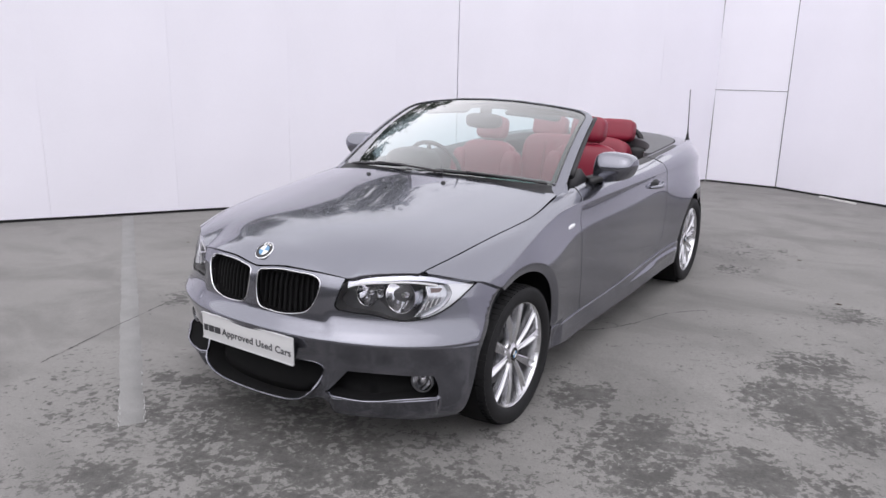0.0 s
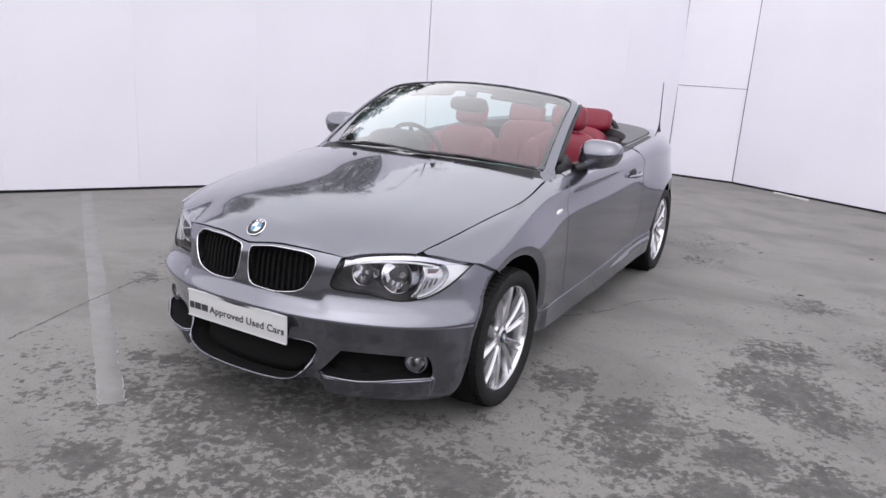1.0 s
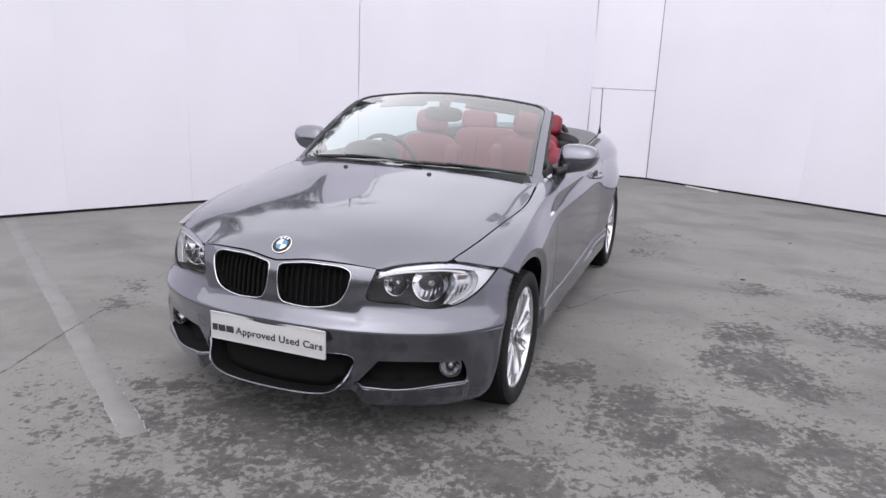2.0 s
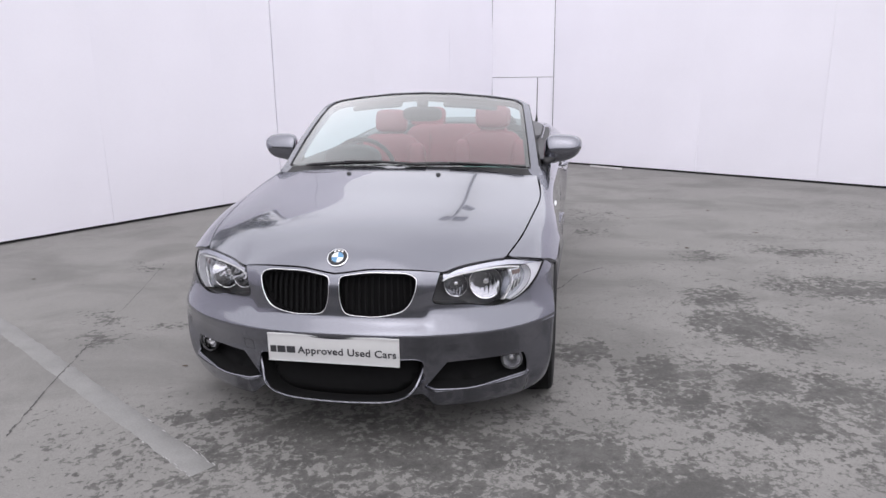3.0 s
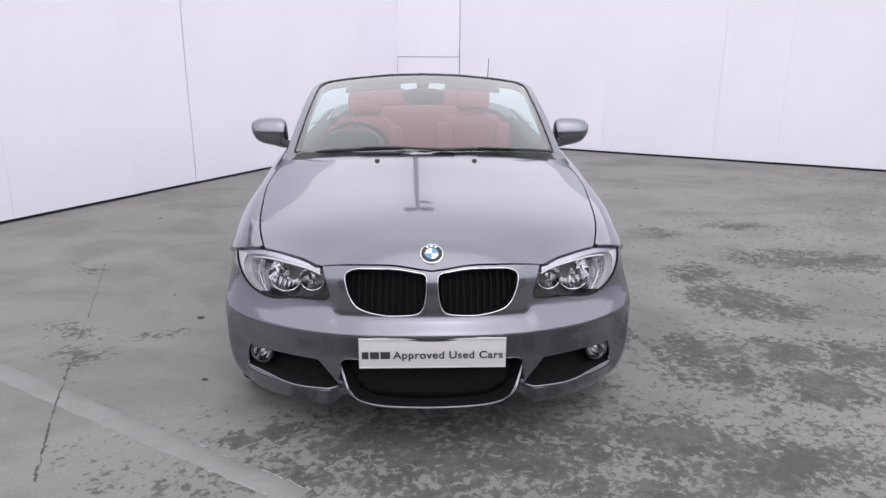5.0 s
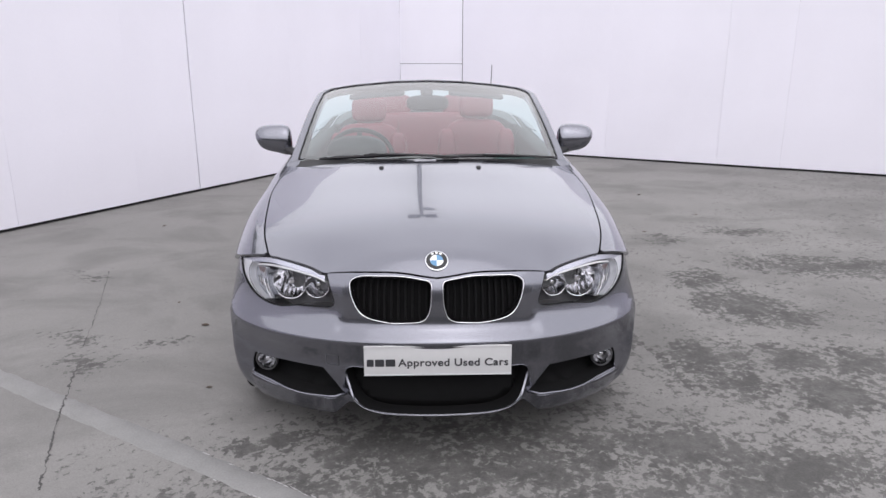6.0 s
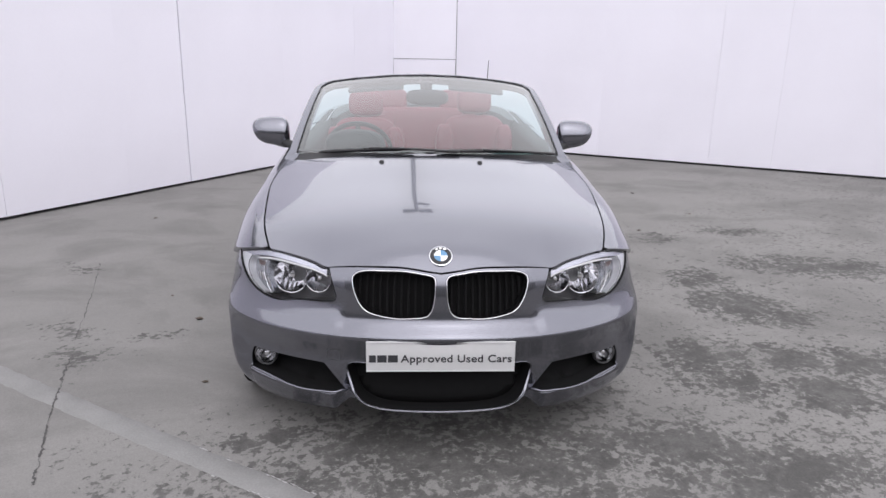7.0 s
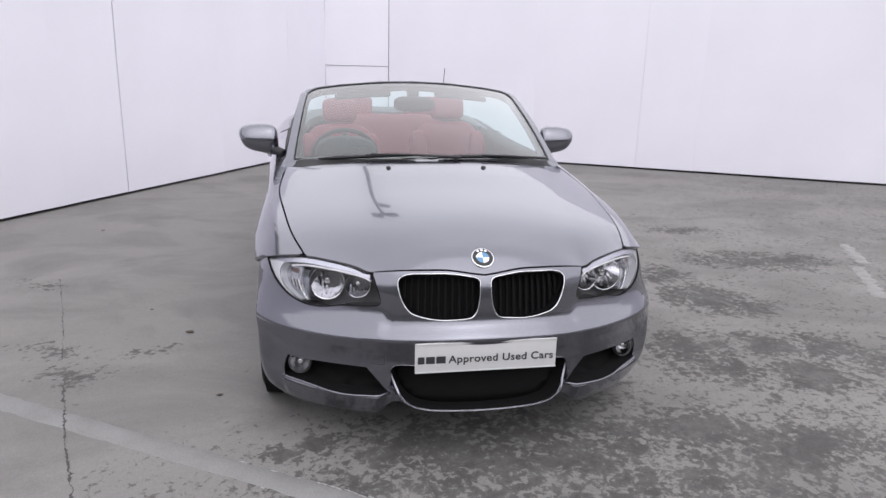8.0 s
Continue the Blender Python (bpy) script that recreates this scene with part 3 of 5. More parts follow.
RUN_Z = [
    [0.720, 0.752, 0.785, 0.806, 0.838, 0.889, 0.915, 0.922, 0.950, 0.985, 0.985, 0.960],
    [0.707, 0.736, 0.768, 0.788, 0.818, 0.866, 0.892, 0.902, 0.928, 0.960, 0.962, 0.938],
    [0.684, 0.703, 0.724, 0.744, 0.782, 0.820, 0.840, 0.862, 0.880, 0.893, 0.888, 0.870],
    [0.640, 0.656, 0.676, 0.694, 0.712, 0.742, 0.756, 0.774, 0.788, 0.790, 0.780, 0.770],
    [0.550, 0.570, 0.600, 0.622, 0.632, 0.672, 0.684, 0.694, 0.700, 0.690, 0.660, 0.640],
    [0.450, 0.450, 0.460, 0.470, 0.500, 0.500, 0.500, 0.500, 0.500, 0.500, 0.500, 0.500],
    [0.300, 0.300, 0.300, 0.300, 0.310, 0.315, 0.318, 0.328, 0.350, 0.360, 0.360, 0.360],
    [0.190, 0.190, 0.190, 0.190, 0.185, 0.180, 0.180, 0.180, 0.200, 0.200, 0.200, 0.200],
]
_rx = nspline(ST, np.array(RUN_X).T)
_rz = nspline(ST, np.array(RUN_Z).T)
_unit = nspline(np.arange(8), np.eye(8))
VS = 0.115      # one step between two lines, in metres of the flank's girth


shoulder = nspline([0.2, 0.59, 1.0, 1.58, 2.1, 2.7, 3.3], [0.822, 0.841, 0.853, 0.868, 0.878, 0.886, 0.884])      # the sharp line along the doors


def flank(y, v):
    w = _unit(np.asarray(v) / VS)
    x, z = np.sum(_rx(y) * w, -1), np.sum(_rz(y) * w, -1)
    d = z - shoulder(y)
    k = np.clip((y - 0.22) / 0.45, 0, 1) * np.clip((3.3 - y) / 0.5, 0, 1)
    x = x + 0.014 * k * k * (3 - 2 * k) * np.exp((0.003 - np.sqrt(d * d + 9e-6)) / np.where(d < 0, 0.046, 0.05))
    return np.stack([x - rolled(y, z), y + 0 * np.asarray(v), z], -1)


def flank_at(pts):
    """(y, z) pairs to (y, v)."""
    vv = np.linspace(0, 7 * VS, 300)
    out = []
    for y, z in np.asarray(pts, float):
        zz = flank(np.full(300, y), vv)[:, 2]
        out.append((y, np.interp(-z, -zz, vv)))
    return np.array(out)


edge_x, edge_z = nspline(ST, RUN_X[0]), nspline(ST, RUN_Z[0])

# the bonnet: a crowned sheet between the two flanks
mid_z = nspline([-0.74, -0.69, -0.65, -0.58, -0.45, -0.25, 0.0, 0.27, 0.5], [0.655, 0.704, 0.742, 0.778, 0.818, 0.855, 0.890, 0.932, 0.962])
LIP = [(0, 0.690), (0.05, 0.696), (0.12, 0.705), (0.22, 0.705), (0.31, 0.700), (0.392, 0.690)]
_lip = nose(*nose_at(smooth(LIP, 40)).T)
LAMP_TOP = [(0.390, 0.680), (0.412, 0.694), (0.45, 0.706), (0.50, 0.713), (0.56, 0.717), (0.61, 0.717), (0.68, 0.705), (0.773, 0.669)]
_lamp = nose(*nose_at(smooth(LAMP_TOP, 60)).T)
_in = _lamp[(_lamp[:, 0] > 0.395) & (_lamp[:, 0] < 0.632)]
_edge = np.concatenate([_lip, _in])
_lipx = np.linspace(0, 0.64, 65)
_lipy = np.interp(_lipx, _edge[:, 0], _edge[:, 1])
_lipz = np.interp(_lipx, _edge[:, 0], _edge[:, 2]) + 0.003
for _ in range(3):
    _lipy[1:-1] = (_lipy[:-2] + 2 * _lipy[1:-1] + _lipy[2:]) / 4


def lip_y(x):
    return np.interp(x, _lipx, _lipy)


def crown(x, y):
    ax = np.abs(x)
    ex, ez, mz = edge_x(np.clip(y, -0.6, 0.6)), edge_z(np.clip(y, -0.75, 0.6)), mid_z(y)
    q = np.clip(ax / ex, 0, 1.2)
    z = mz - (mz - ez) * (0.80 * q ** 2 + 0.20 * q ** 4)
    dome = 1 / (1 + np.exp((ax - (0.37 + 0.12 * (y + 0.6))) / 0.030))
    return z + 0.0025 * (dome - 0.4) * np.clip((0.62 - ax) / 0.2, 0, 1)


_lift = _lipz - crown(_lipx, _lipy)
for _ in range(3):
    _lift[1:-1] = (_lift[:-2] + 2 * _lift[1:-1] + _lift[2:]) / 4


def bonnet(x, y):
    ax = np.abs(x)
    d = y - lip_y(ax)
    z = crown(x, y) + np.interp(ax, _lipx, _lift) * np.exp(-(d / 0.11) ** 2)
    return np.stack([x + 0 * y, y + 0 * x, z], -1)


def both(p):
    """A half outline, from the middle round to the middle, closed by its mirror image."""
    p = np.asarray(p, float)
    q = p[::-1] * (-1, 1)
    return join(p, q)


_gap = 0.008
front_edge = np.c_[_lipx[:-2], _lipy[:-2] + np.interp(_lipx[:-2], [0.38, 0.42], [0.0045, -0.003])]
side_y = np.linspace(_lipy[-2] + 0.012, 0.535, 50)
BONNET_REAR = [(0.692, 0.556), (0.63, 0.500), (0.5, 0.456), (0.3, 0.422), (0, 0.405)]
half = join(front_edge, np.c_[edge_x(side_y) - _gap, side_y], smooth(BONNET_REAR, 30))
bonnet_part = part("bonnet", panel("bonnet", bonnet, both(half), step=0.022, depth=0.02, heart=(0, 0, 0)), PAINT, car, "grey metallic bonnet")

# bumper
KIDNEY = [(0.018, 0.650), (0.022, 0.680), (0.055, 0.691), (0.115, 0.699), (0.225, 0.698), (0.288, 0.689), (0.308, 0.674), (0.311, 0.652), (0.299, 0.603), (0.272, 0.561), (0.213, 0.540), (0.153, 0.534), (0.094, 0.537), (0.042, 0.549), (0.023, 0.590), (0.018, 0.650)]
kidney = smooth(KIDNEY, 64)[:-1]
intake = both(smooth(INTAKE, 40))
FOG = [[(0.337, 0.239), (0.43, 0.238), (0.50, 0.236), (0.605, 0.239), (0.718, 0.243)], [(0.718, 0.243), (0.717, 0.290), (0.704, 0.330)], [(0.704, 0.330), (0.64, 0.328), (0.52, 0.334), (0.42, 0.337)], [(0.42, 0.337), (0.377, 0.285), (0.337, 0.239)]]
fog = join(*(smooth(q, 12) for q in FOG))
LAMP_LOW = [(0.773, 0.669), (0.755, 0.628), (0.721, 0.584), (0.677, 0.556), (0.62, 0.542), (0.567, 0.545), (0.51, 0.559), (0.44, 0.565), (0.384, 0.571)]
LAMP_IN = [(0.384, 0.571), (0.369, 0.582), (0.371, 0.612), (0.390, 0.680)]
arch_front = smooth([(-0.389, 0.148), (-0.384, 0.25), (-0.366, 0.33), (-0.333, 0.42), (-0.278, 0.497), (-0.212, 0.566), (-0.156, 0.608)], 30)
BOTTOM = [[(0, 0.189), (0.15, 0.191), (0.24, 0.198), (0.295, 0.210), (0.325, 0.211)], [(0.325, 0.211), (0.352, 0.186), (0.385, 0.164)], [(0.385, 0.164), (0.47, 0.153), (0.60, 0.147), (0.70, 0.143), (0.755, 0.144)]]
half = join(*(nose_at(smooth(q, 12)) for q in BOTTOM), nose_by_y(arch_front), nose_by_y(smooth([arch_front[-1], (0.5 * arch_front[-1][0] + 0.5 * _lamp[-1, 1], 0.641), (_lamp[-1, 1] + 0.006, 0.667)], 8)),
            nose_at(smooth(LAMP_LOW, 40)), nose_at(smooth(LAMP_IN, 12)), nose_at(smooth(LIP, 40)[::-1]))
left = lambda p: nose_at(p)
right = lambda p: nose_at(np.asarray(p) * (-1, 1))
_a = np.arange(-NOSE_L, NOSE_L, 0.007)
_rows = np.concatenate([np.c_[_a, CREASE - 0.007 - sink(_a) + d] for d in (-0.010, -0.0065, -0.0035, 0.0, 0.0035, 0.0065, 0.010)])
_lips = np.concatenate([nose_by_y((arch_front - (0, HUB_Z)) * (1 + d / 0.36) + (0, HUB_Z)) for d in (0.006, 0.013, 0.020, 0.027, 0.034, 0.042)])
_round = np.r_[MOUTH, MOUTH[::-1] * (-1, 1)]
_turn = np.gradient(_round, axis=0)
_turn = np.c_[_turn[:, 1], -_turn[:, 0]] / np.linalg.norm(_turn, axis=1)[:, None]
_foot = nose_at(smooth(FOG[0], 60))
_blade = np.concatenate([_foot - (0, d) for d in (0.003, 0.008, 0.015)])
_rows = np.concatenate([_rows, _lips[_lips[:, 0] < NOSE_L - 0.001], *(_round + d * _turn for d in (0.003, 0.007, 0.012, 0.020)), _blade, _blade * (-1, 1)])
bumper = part("front_bumper", panel("front_bumper", nose, both(half), [left(kidney), right(kidney), nose_at(intake), left(fog), right(fog)], grid=(0.020, 0.010), depth=0.006, heart=(0, 0, 0.45), extra=_rows), PAINT, car, "grey metallic front bumper with wide lower intakes")

# added dark box behind the openings, which stops light through the panel gaps
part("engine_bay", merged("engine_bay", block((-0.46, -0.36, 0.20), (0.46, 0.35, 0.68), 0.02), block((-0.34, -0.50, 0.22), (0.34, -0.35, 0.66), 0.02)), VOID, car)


def ribbon(surf, outline, width, lift, drop):
    """A raised band along a closed outline on a surface: rises by lift, width wide, falls in to drop."""
    o = np.asarray(outline, float)
    t = np.roll(o, -1, 0) - np.roll(o, 1, 0)
    nrm = np.c_[t[:, 1], -t[:, 0]]
    nrm /= np.linalg.norm(nrm, axis=1)[:, None]
    area = np.sum(o[:, 0] * np.roll(o[:, 1], -1) - o[:, 1] * np.roll(o[:, 0], -1))
    nrm *= -1 if area > 0 else 1      # points inwards
    rings = []
    for off, h in ((0.0, -0.002), (0.1, 0.7 * lift), (0.45, lift), (0.9, 0.6 * lift), (1.0, 0.0), (1.05, drop)):
        q = o + nrm * width * off
        rings.append(surf(q[:, 0], q[:, 1]) + h * normals(surf, q) * SIGN)
    n = len(o)
    faces = []
    for r in range(len(rings) - 1):
        for i in range(n):
            a, b = r * n + i, r * n + (i + 1) % n
            faces.append((a, b, b + n, a + n))
    me = shaped("band", np.concatenate(rings), faces)
    bm = bmesh.new()
    bm.from_mesh(me)
    bmesh.ops.recalc_face_normals(bm, faces=bm.faces)
    bm.to_mesh(me)
    bm.free()
    return me


SIGN = 1.0
SIGN = 1.0 if normals(nose, np.array([[0.0, 0.5]]))[0, 1] < 0 else -1.0


def pushed(surf, back):
    return lambda a, b: surf(a, b) - back * SIGN * normals(surf, np.c_[np.ravel(a), np.ravel(b)])


def straight(back):
    """The nose's skin set straight back, drawn a little towards the middle."""
    def surf(a, b):
        p = nose(a, b)
        return p + np.stack([-0.3 * back * np.tanh(np.asarray(a) / 0.2), back + 0 * p[..., 1], 0 * p[..., 2]], -1)
    return surf


def funnel(o, a, b, to=None):
    """The wall of an opening, from depth a to depth b behind the nose."""
    n = len(o)
    if to:
        return shaped("funnel", np.concatenate([pushed(nose, a)(o[:, 0], o[:, 1]), to(o[:, 0], o[:, 1])]), [(i, (i + 1) % n, n + (i + 1) % n, n + i) for i in range(n)])
    return shaped("funnel", np.concatenate([pushed(nose, a)(o[:, 0], o[:, 1]), pushed(nose, b)(o[:, 0], o[:, 1])]), [(i, (i + 1) % n, n + (i + 1) % n, n + i) for i in range(n)])


# kidney grilles: a chrome frame, upright slats and a dark backing
for side in (left, right):
    o = side(kidney)
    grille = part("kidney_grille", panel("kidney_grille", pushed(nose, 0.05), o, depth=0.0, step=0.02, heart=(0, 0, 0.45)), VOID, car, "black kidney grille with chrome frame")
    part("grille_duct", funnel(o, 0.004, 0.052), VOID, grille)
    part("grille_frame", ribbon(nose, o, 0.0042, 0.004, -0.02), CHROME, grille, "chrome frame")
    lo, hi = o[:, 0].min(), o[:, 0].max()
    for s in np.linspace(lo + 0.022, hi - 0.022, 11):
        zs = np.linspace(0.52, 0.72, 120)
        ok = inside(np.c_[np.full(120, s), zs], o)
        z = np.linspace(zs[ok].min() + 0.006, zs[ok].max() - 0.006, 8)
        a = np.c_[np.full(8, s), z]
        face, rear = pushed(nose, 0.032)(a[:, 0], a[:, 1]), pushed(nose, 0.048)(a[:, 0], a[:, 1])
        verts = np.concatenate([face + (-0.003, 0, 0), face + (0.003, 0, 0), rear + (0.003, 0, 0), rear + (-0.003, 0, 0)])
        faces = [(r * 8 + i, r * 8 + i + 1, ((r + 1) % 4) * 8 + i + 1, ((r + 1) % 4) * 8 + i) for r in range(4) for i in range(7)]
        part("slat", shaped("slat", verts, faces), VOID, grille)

# lower intake: mesh backing, bright lower lip
intake_s = nose_at(intake)
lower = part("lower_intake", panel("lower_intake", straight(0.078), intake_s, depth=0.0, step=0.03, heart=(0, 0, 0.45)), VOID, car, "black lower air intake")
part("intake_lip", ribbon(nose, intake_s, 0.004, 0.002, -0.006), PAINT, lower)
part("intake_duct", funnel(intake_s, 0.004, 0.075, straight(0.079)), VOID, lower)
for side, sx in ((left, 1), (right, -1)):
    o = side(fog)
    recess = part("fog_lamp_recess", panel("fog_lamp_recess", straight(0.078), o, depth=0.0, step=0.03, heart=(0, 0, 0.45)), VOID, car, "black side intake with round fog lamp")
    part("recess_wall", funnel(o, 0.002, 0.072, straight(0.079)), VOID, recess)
    low = side(smooth(FOG[0], 20))
    part("lip", tube(pushed(nose, -0.001)(low[:, 0], low[:, 1]) + (0, 0, 0.001), 0.005, 8), PAINT, recess)
    q = side([(0.667, 0.300)])
    c = pushed(nose, 0.02)(q[:, 0], q[:, 1])[0]
    n = normals(nose, q)[0] * SIGN
    aim = Vector((0.35 * n[0], n[1], 0.0)).to_track_quat("Z", "Y").to_matrix().to_4x4()
    body = lathe([(0.0, -0.045), (0.030, -0.035), (0.043, -0.01), (0.044, 0.010), (0.041, 0.013), (0.038, 0.004)], 28, "z")
    lamp = part("fog_lamp", moved(body, Matrix.Translation(c) @ aim), LAMPGREY, recess, "round fog lamp with clear lens")
    part("reflector", moved(lathe([(0.0, -0.030), (0.020, -0.024), (0.034, -0.004), (0.038, 0.006)], 28, "z"), Matrix.Translation(c) @ aim), SMOKE, lamp)
    part("bulb_shield", moved(lathe([(0.0, 0.004), (0.009, 0.0), (0.011, -0.02), (0, -0.022)], 16, "z"), Matrix.Translation(c) @ aim), CHROME, lamp)
    part("lens", moved(lathe([(0.0, 0.020), (0.020, 0.018), (0.034, 0.012), (0.040, 0.008)], 28, "z"), Matrix.Translation(c) @ aim), LENS, lamp)

tow = nose_at([(-0.405, 0.404), (-0.357, 0.404), (-0.357, 0.356), (-0.405, 0.356)])
tow = join(*(np.linspace(tow[i], tow[(i + 1) % 4], 6) for i in range(4)))
part("tow_eye_cover", ribbon(nose, tow, 0.0022, 0.0006, 0.0003), GAPGREY, bumper, "square tow eye cover joint")

# headlamps
def fluted(r):
    """A dished mirror with upright flutes."""
    v, f = [(0.0, 0.0, -0.052)], []
    N, M = 72, 14
    for i in range(1, M + 1):
        q = i / M
        for k in range(N):
            a = 2 * math.pi * k / N
            x, y = r * 0.97 * q * math.cos(a), r * 0.97 * q * math.sin(a)
            z = -0.052 + 0.064 * q ** 2.2
            fl = abs((x / (0.26 * r) + 0.25 * (1 if y > 0 else 0)) % 1 - 0.5) * 2
            v.append((x, y, z + (0.0034 * fl - 0.0012 * math.cos(y / (0.2 * r))) * min(1, 3 * q) * (1 - q ** 4)))
    f += [(0, 1 + k, 1 + (k + 1) % N) for k in range(N)]
    for i in range(M - 1):
        f += [(1 + i * N + k, 1 + (i + 1) * N + k, 1 + (i + 1) * N + (k + 1) % N, 1 + i * N + (k + 1) % N) for k in range(N)]
    return shaped("reflector", v, f)


for side, sx in ((left, 1), (right, -1)):
    outline = join(smooth(LAMP_TOP, 30), smooth(LAMP_LOW, 36), smooth(LAMP_IN, 10))
    o = side(outline)
    bowl = part("headlamp", panel("headlamp", pushed(nose, 0.11), o, depth=0.0, step=0.02, heart=(0, 0.2, 0.45)), LAMPGREY, car, "twin-ring halogen headlamp under a clear lens")
    wall = np.concatenate([pushed(nose, 0.004)(o[:, 0], o[:, 1]), pushed(nose, 0.11)(o[:, 0], o[:, 1])])
    n = len(o)
    part("lamp_housing", shaped("lamp_housing", wall, [(i, (i + 1) % n, n + (i + 1) % n, n + i) for i in range(n)]), LAMPGREY, bowl)
    part("seal", ribbon(nose, o, 0.0030, 0.0008, -0.012), SEALGAPBLACK, bowl, "black lamp seal")
    part("lens", panel("lens", nose, o, depth=0.0, step=0.025, heart=(0, 0.2, 0.45), lift=-0.003), LENS, bowl, "clear plastic lens")
    for x, z, r in ((0.592, 0.626, 0.063), (0.474, 0.634, 0.045)):
        q = side([(x, z)])
        c = pushed(nose, 0.075)(q[:, 0], q[:, 1])[0]
        aim = Vector((0.12 * sx, -1.0, 0.10)).to_track_quat("Z", "Y").to_matrix().to_4x4()
        at = Matrix.Translation(c) @ aim
        ring = part("lamp_ring", moved(lathe([(r * 0.96, 0.010), (r, 0.016), (r * 1.03, 0.0165), (r * 1.045, 0.012), (r * 1.05, -0.05)], 48, "z"), at), CHROME, bowl, "chrome ring")
        part("reflector", moved(fluted(r), at), MIRROR, ring, "fluted mirror reflector")
        part("bulb_shield", moved(lathe([(0.0, -0.006), (r * 0.16, -0.008), (r * 0.20, -0.016), (r * 0.20, -0.035), (0, -0.045)], 20, "z"), at), CHROME, ring)
    lt = smooth(LAMP_TOP, 60)
    lt = lt[(lt[:, 0] > 0.402) & (lt[:, 0] < 0.760)]
    u = np.linspace(0, 1, len(lt))[:, None]
    brow = side(join(lt - np.c_[0 * u, 0.0058 + 0 * u], (lt - np.c_[0 * u, 0.026 - 0.011 * u ** 2])[::-1]))
    part("brow_strip", panel("brow_strip", pushed(nose, 0.009), brow, depth=0.03, step=0.02, heart=(0, 0.2, 0.45)), BROW, bowl, "bright eyebrow strip")
    lw = lt[: int(0.80 * len(lt))]
    low = side(join(lw - (0, 0.0275), (lw - (0, 0.0320))[::-1]))
    part("brow_edge", panel("brow_edge", pushed(nose, 0.010), low, depth=0.02, step=0.02, heart=(0, 0.2, 0.45)), WHITE, bowl)
    inner = [(0.708, 0.676), (0.724, 0.650), (0.723, 0.618), (0.700, 0.583), (0.655, 0.556)]
    tip = side(join(smooth([(0.708, 0.676), (0.735, 0.673), (0.768, 0.664)], 8), smooth([(0.768, 0.664), (0.752, 0.630), (0.719, 0.589), (0.677, 0.561), (0.655, 0.553)], 16), smooth(inner[::-1], 14)))
    part("reflex_corner", panel("reflex_corner", pushed(nose, 0.007), tip, depth=0.05, step=0.02, heart=(0, 0.2, 0.45)), LAMPCLEAR, bowl, "white outer corner")
    flash = side(join(smooth([(0.655, 0.674), (0.685, 0.677), (0.706, 0.675)], 10), smooth([(x - 0.002, z) for x, z in inner], 16), smooth([(0.632, 0.553), (0.658, 0.59), (0.668, 0.63), (0.655, 0.674)], 10)))
    turn = part("indicator", panel("indicator", pushed(nose, 0.034), flash, depth=0.05, step=0.02, heart=(0, 0.2, 0.45)), FLUTED, bowl, "clear ribbed indicator chamber")
    for i in range(8):
        u = i / 7
        q = side(np.array([(0.650 + 0.050 * u, 0.572 + 0.030 * u), (0.662 + 0.044 * u, 0.606 + 0.022 * u)]))
        part("lamp_rib", tube(pushed(nose, 0.031)(q[:, 0], q[:, 1]), 0.0017, 6), LAMPGREY if i % 2 else WHITE, turn)
    amber = side([(0.672, 0.665), (0.704, 0.664), (0.700, 0.650), (0.676, 0.648)])
    part("amber_bulb", panel("amber_bulb", pushed(nose, 0.030), amber, depth=0.01, step=0.02, heart=(0, 0.2, 0.45)), AMBER, turn, "amber indicator bulb")
    edge = side(smooth([(0.655, 0.674), (0.668, 0.63), (0.658, 0.59), (0.632, 0.553)], 16))
    part("chamber_edge", tube(pushed(nose, 0.022)(edge[:, 0], edge[:, 1]), 0.0028, 8), CHROME, turn)
    rim = side(smooth(inner, 20))
    part("chamber_rim", tube(pushed(nose, 0.006)(rim[:, 0], rim[:, 1]), 0.0016, 6), SMOKE, turn, "thin dark rim round the chamber")
    foot = side([(0.488, 0.575), (0.535, 0.575), (0.510, 0.600)])
    part("bezel_rib", panel("bezel_rib", pushed(nose, 0.085), foot, depth=0.012, step=0.02, heart=(0, 0.2, 0.45)), DULL, bowl)

# front wings, doors, rear wings, sills
arch = lambda y0, a0, a1, n=36: np.c_[y0 + ARCH_R * np.cos(np.linspace(a0, a1, n)), HUB_Z + ARCH_R * np.sin(np.linspace(a0, a1, n))]
DOOR_F = [(0.72, 0.900), (0.668, 0.850), (0.640, 0.80), (0.632, 0.73), (0.645, 0.594), (0.665, 0.45), (0.69, 0.290)]
DOOR_R = [(1.96, 0.94), (1.985, 0.80), (2.00, 0.65), (1.985, 0.5), (1.93, 0.336)]
top = lambda a, b, n=30: np.c_[np.linspace(a, b, n), np.zeros(n)]
sill_z = nspline([0.3, 0.7, 1.5, 2.3], [0.290, 0.288, 0.314, 0.358])
along = lambda a, b, n=30: flank_at(np.c_[np.linspace(a, b, n), sill_z(np.linspace(a, b, n))])
w0 = math.asin((0.290 - HUB_Z) / ARCH_R)
_out = _lamp[_lamp[:, 0] > 0.634][::2]
wing = join(top(_out[0, 1] + 0.004, 0.70), flank_at(smooth(DOOR_F, 30)), along(0.68, ARCH_R, 16), flank_at(arch(0, w0, radians(118))),
            flank_at(smooth([arch_front[-1], (0.5 * arch_front[-1][0] + 0.5 * _lamp[-1, 1], 0.645), (_lamp[-1, 1] + 0.006, 0.673)], 8)), flank_at(_out[::-1, 1:] + (0.004, 0.004)))
door = join(top(0.735, 1.95), flank_at(smooth(DOOR_R, 24)), along(1.925, 0.70), flank_at(smooth(DOOR_F, 30)[::-1] + (0.008, 0)))
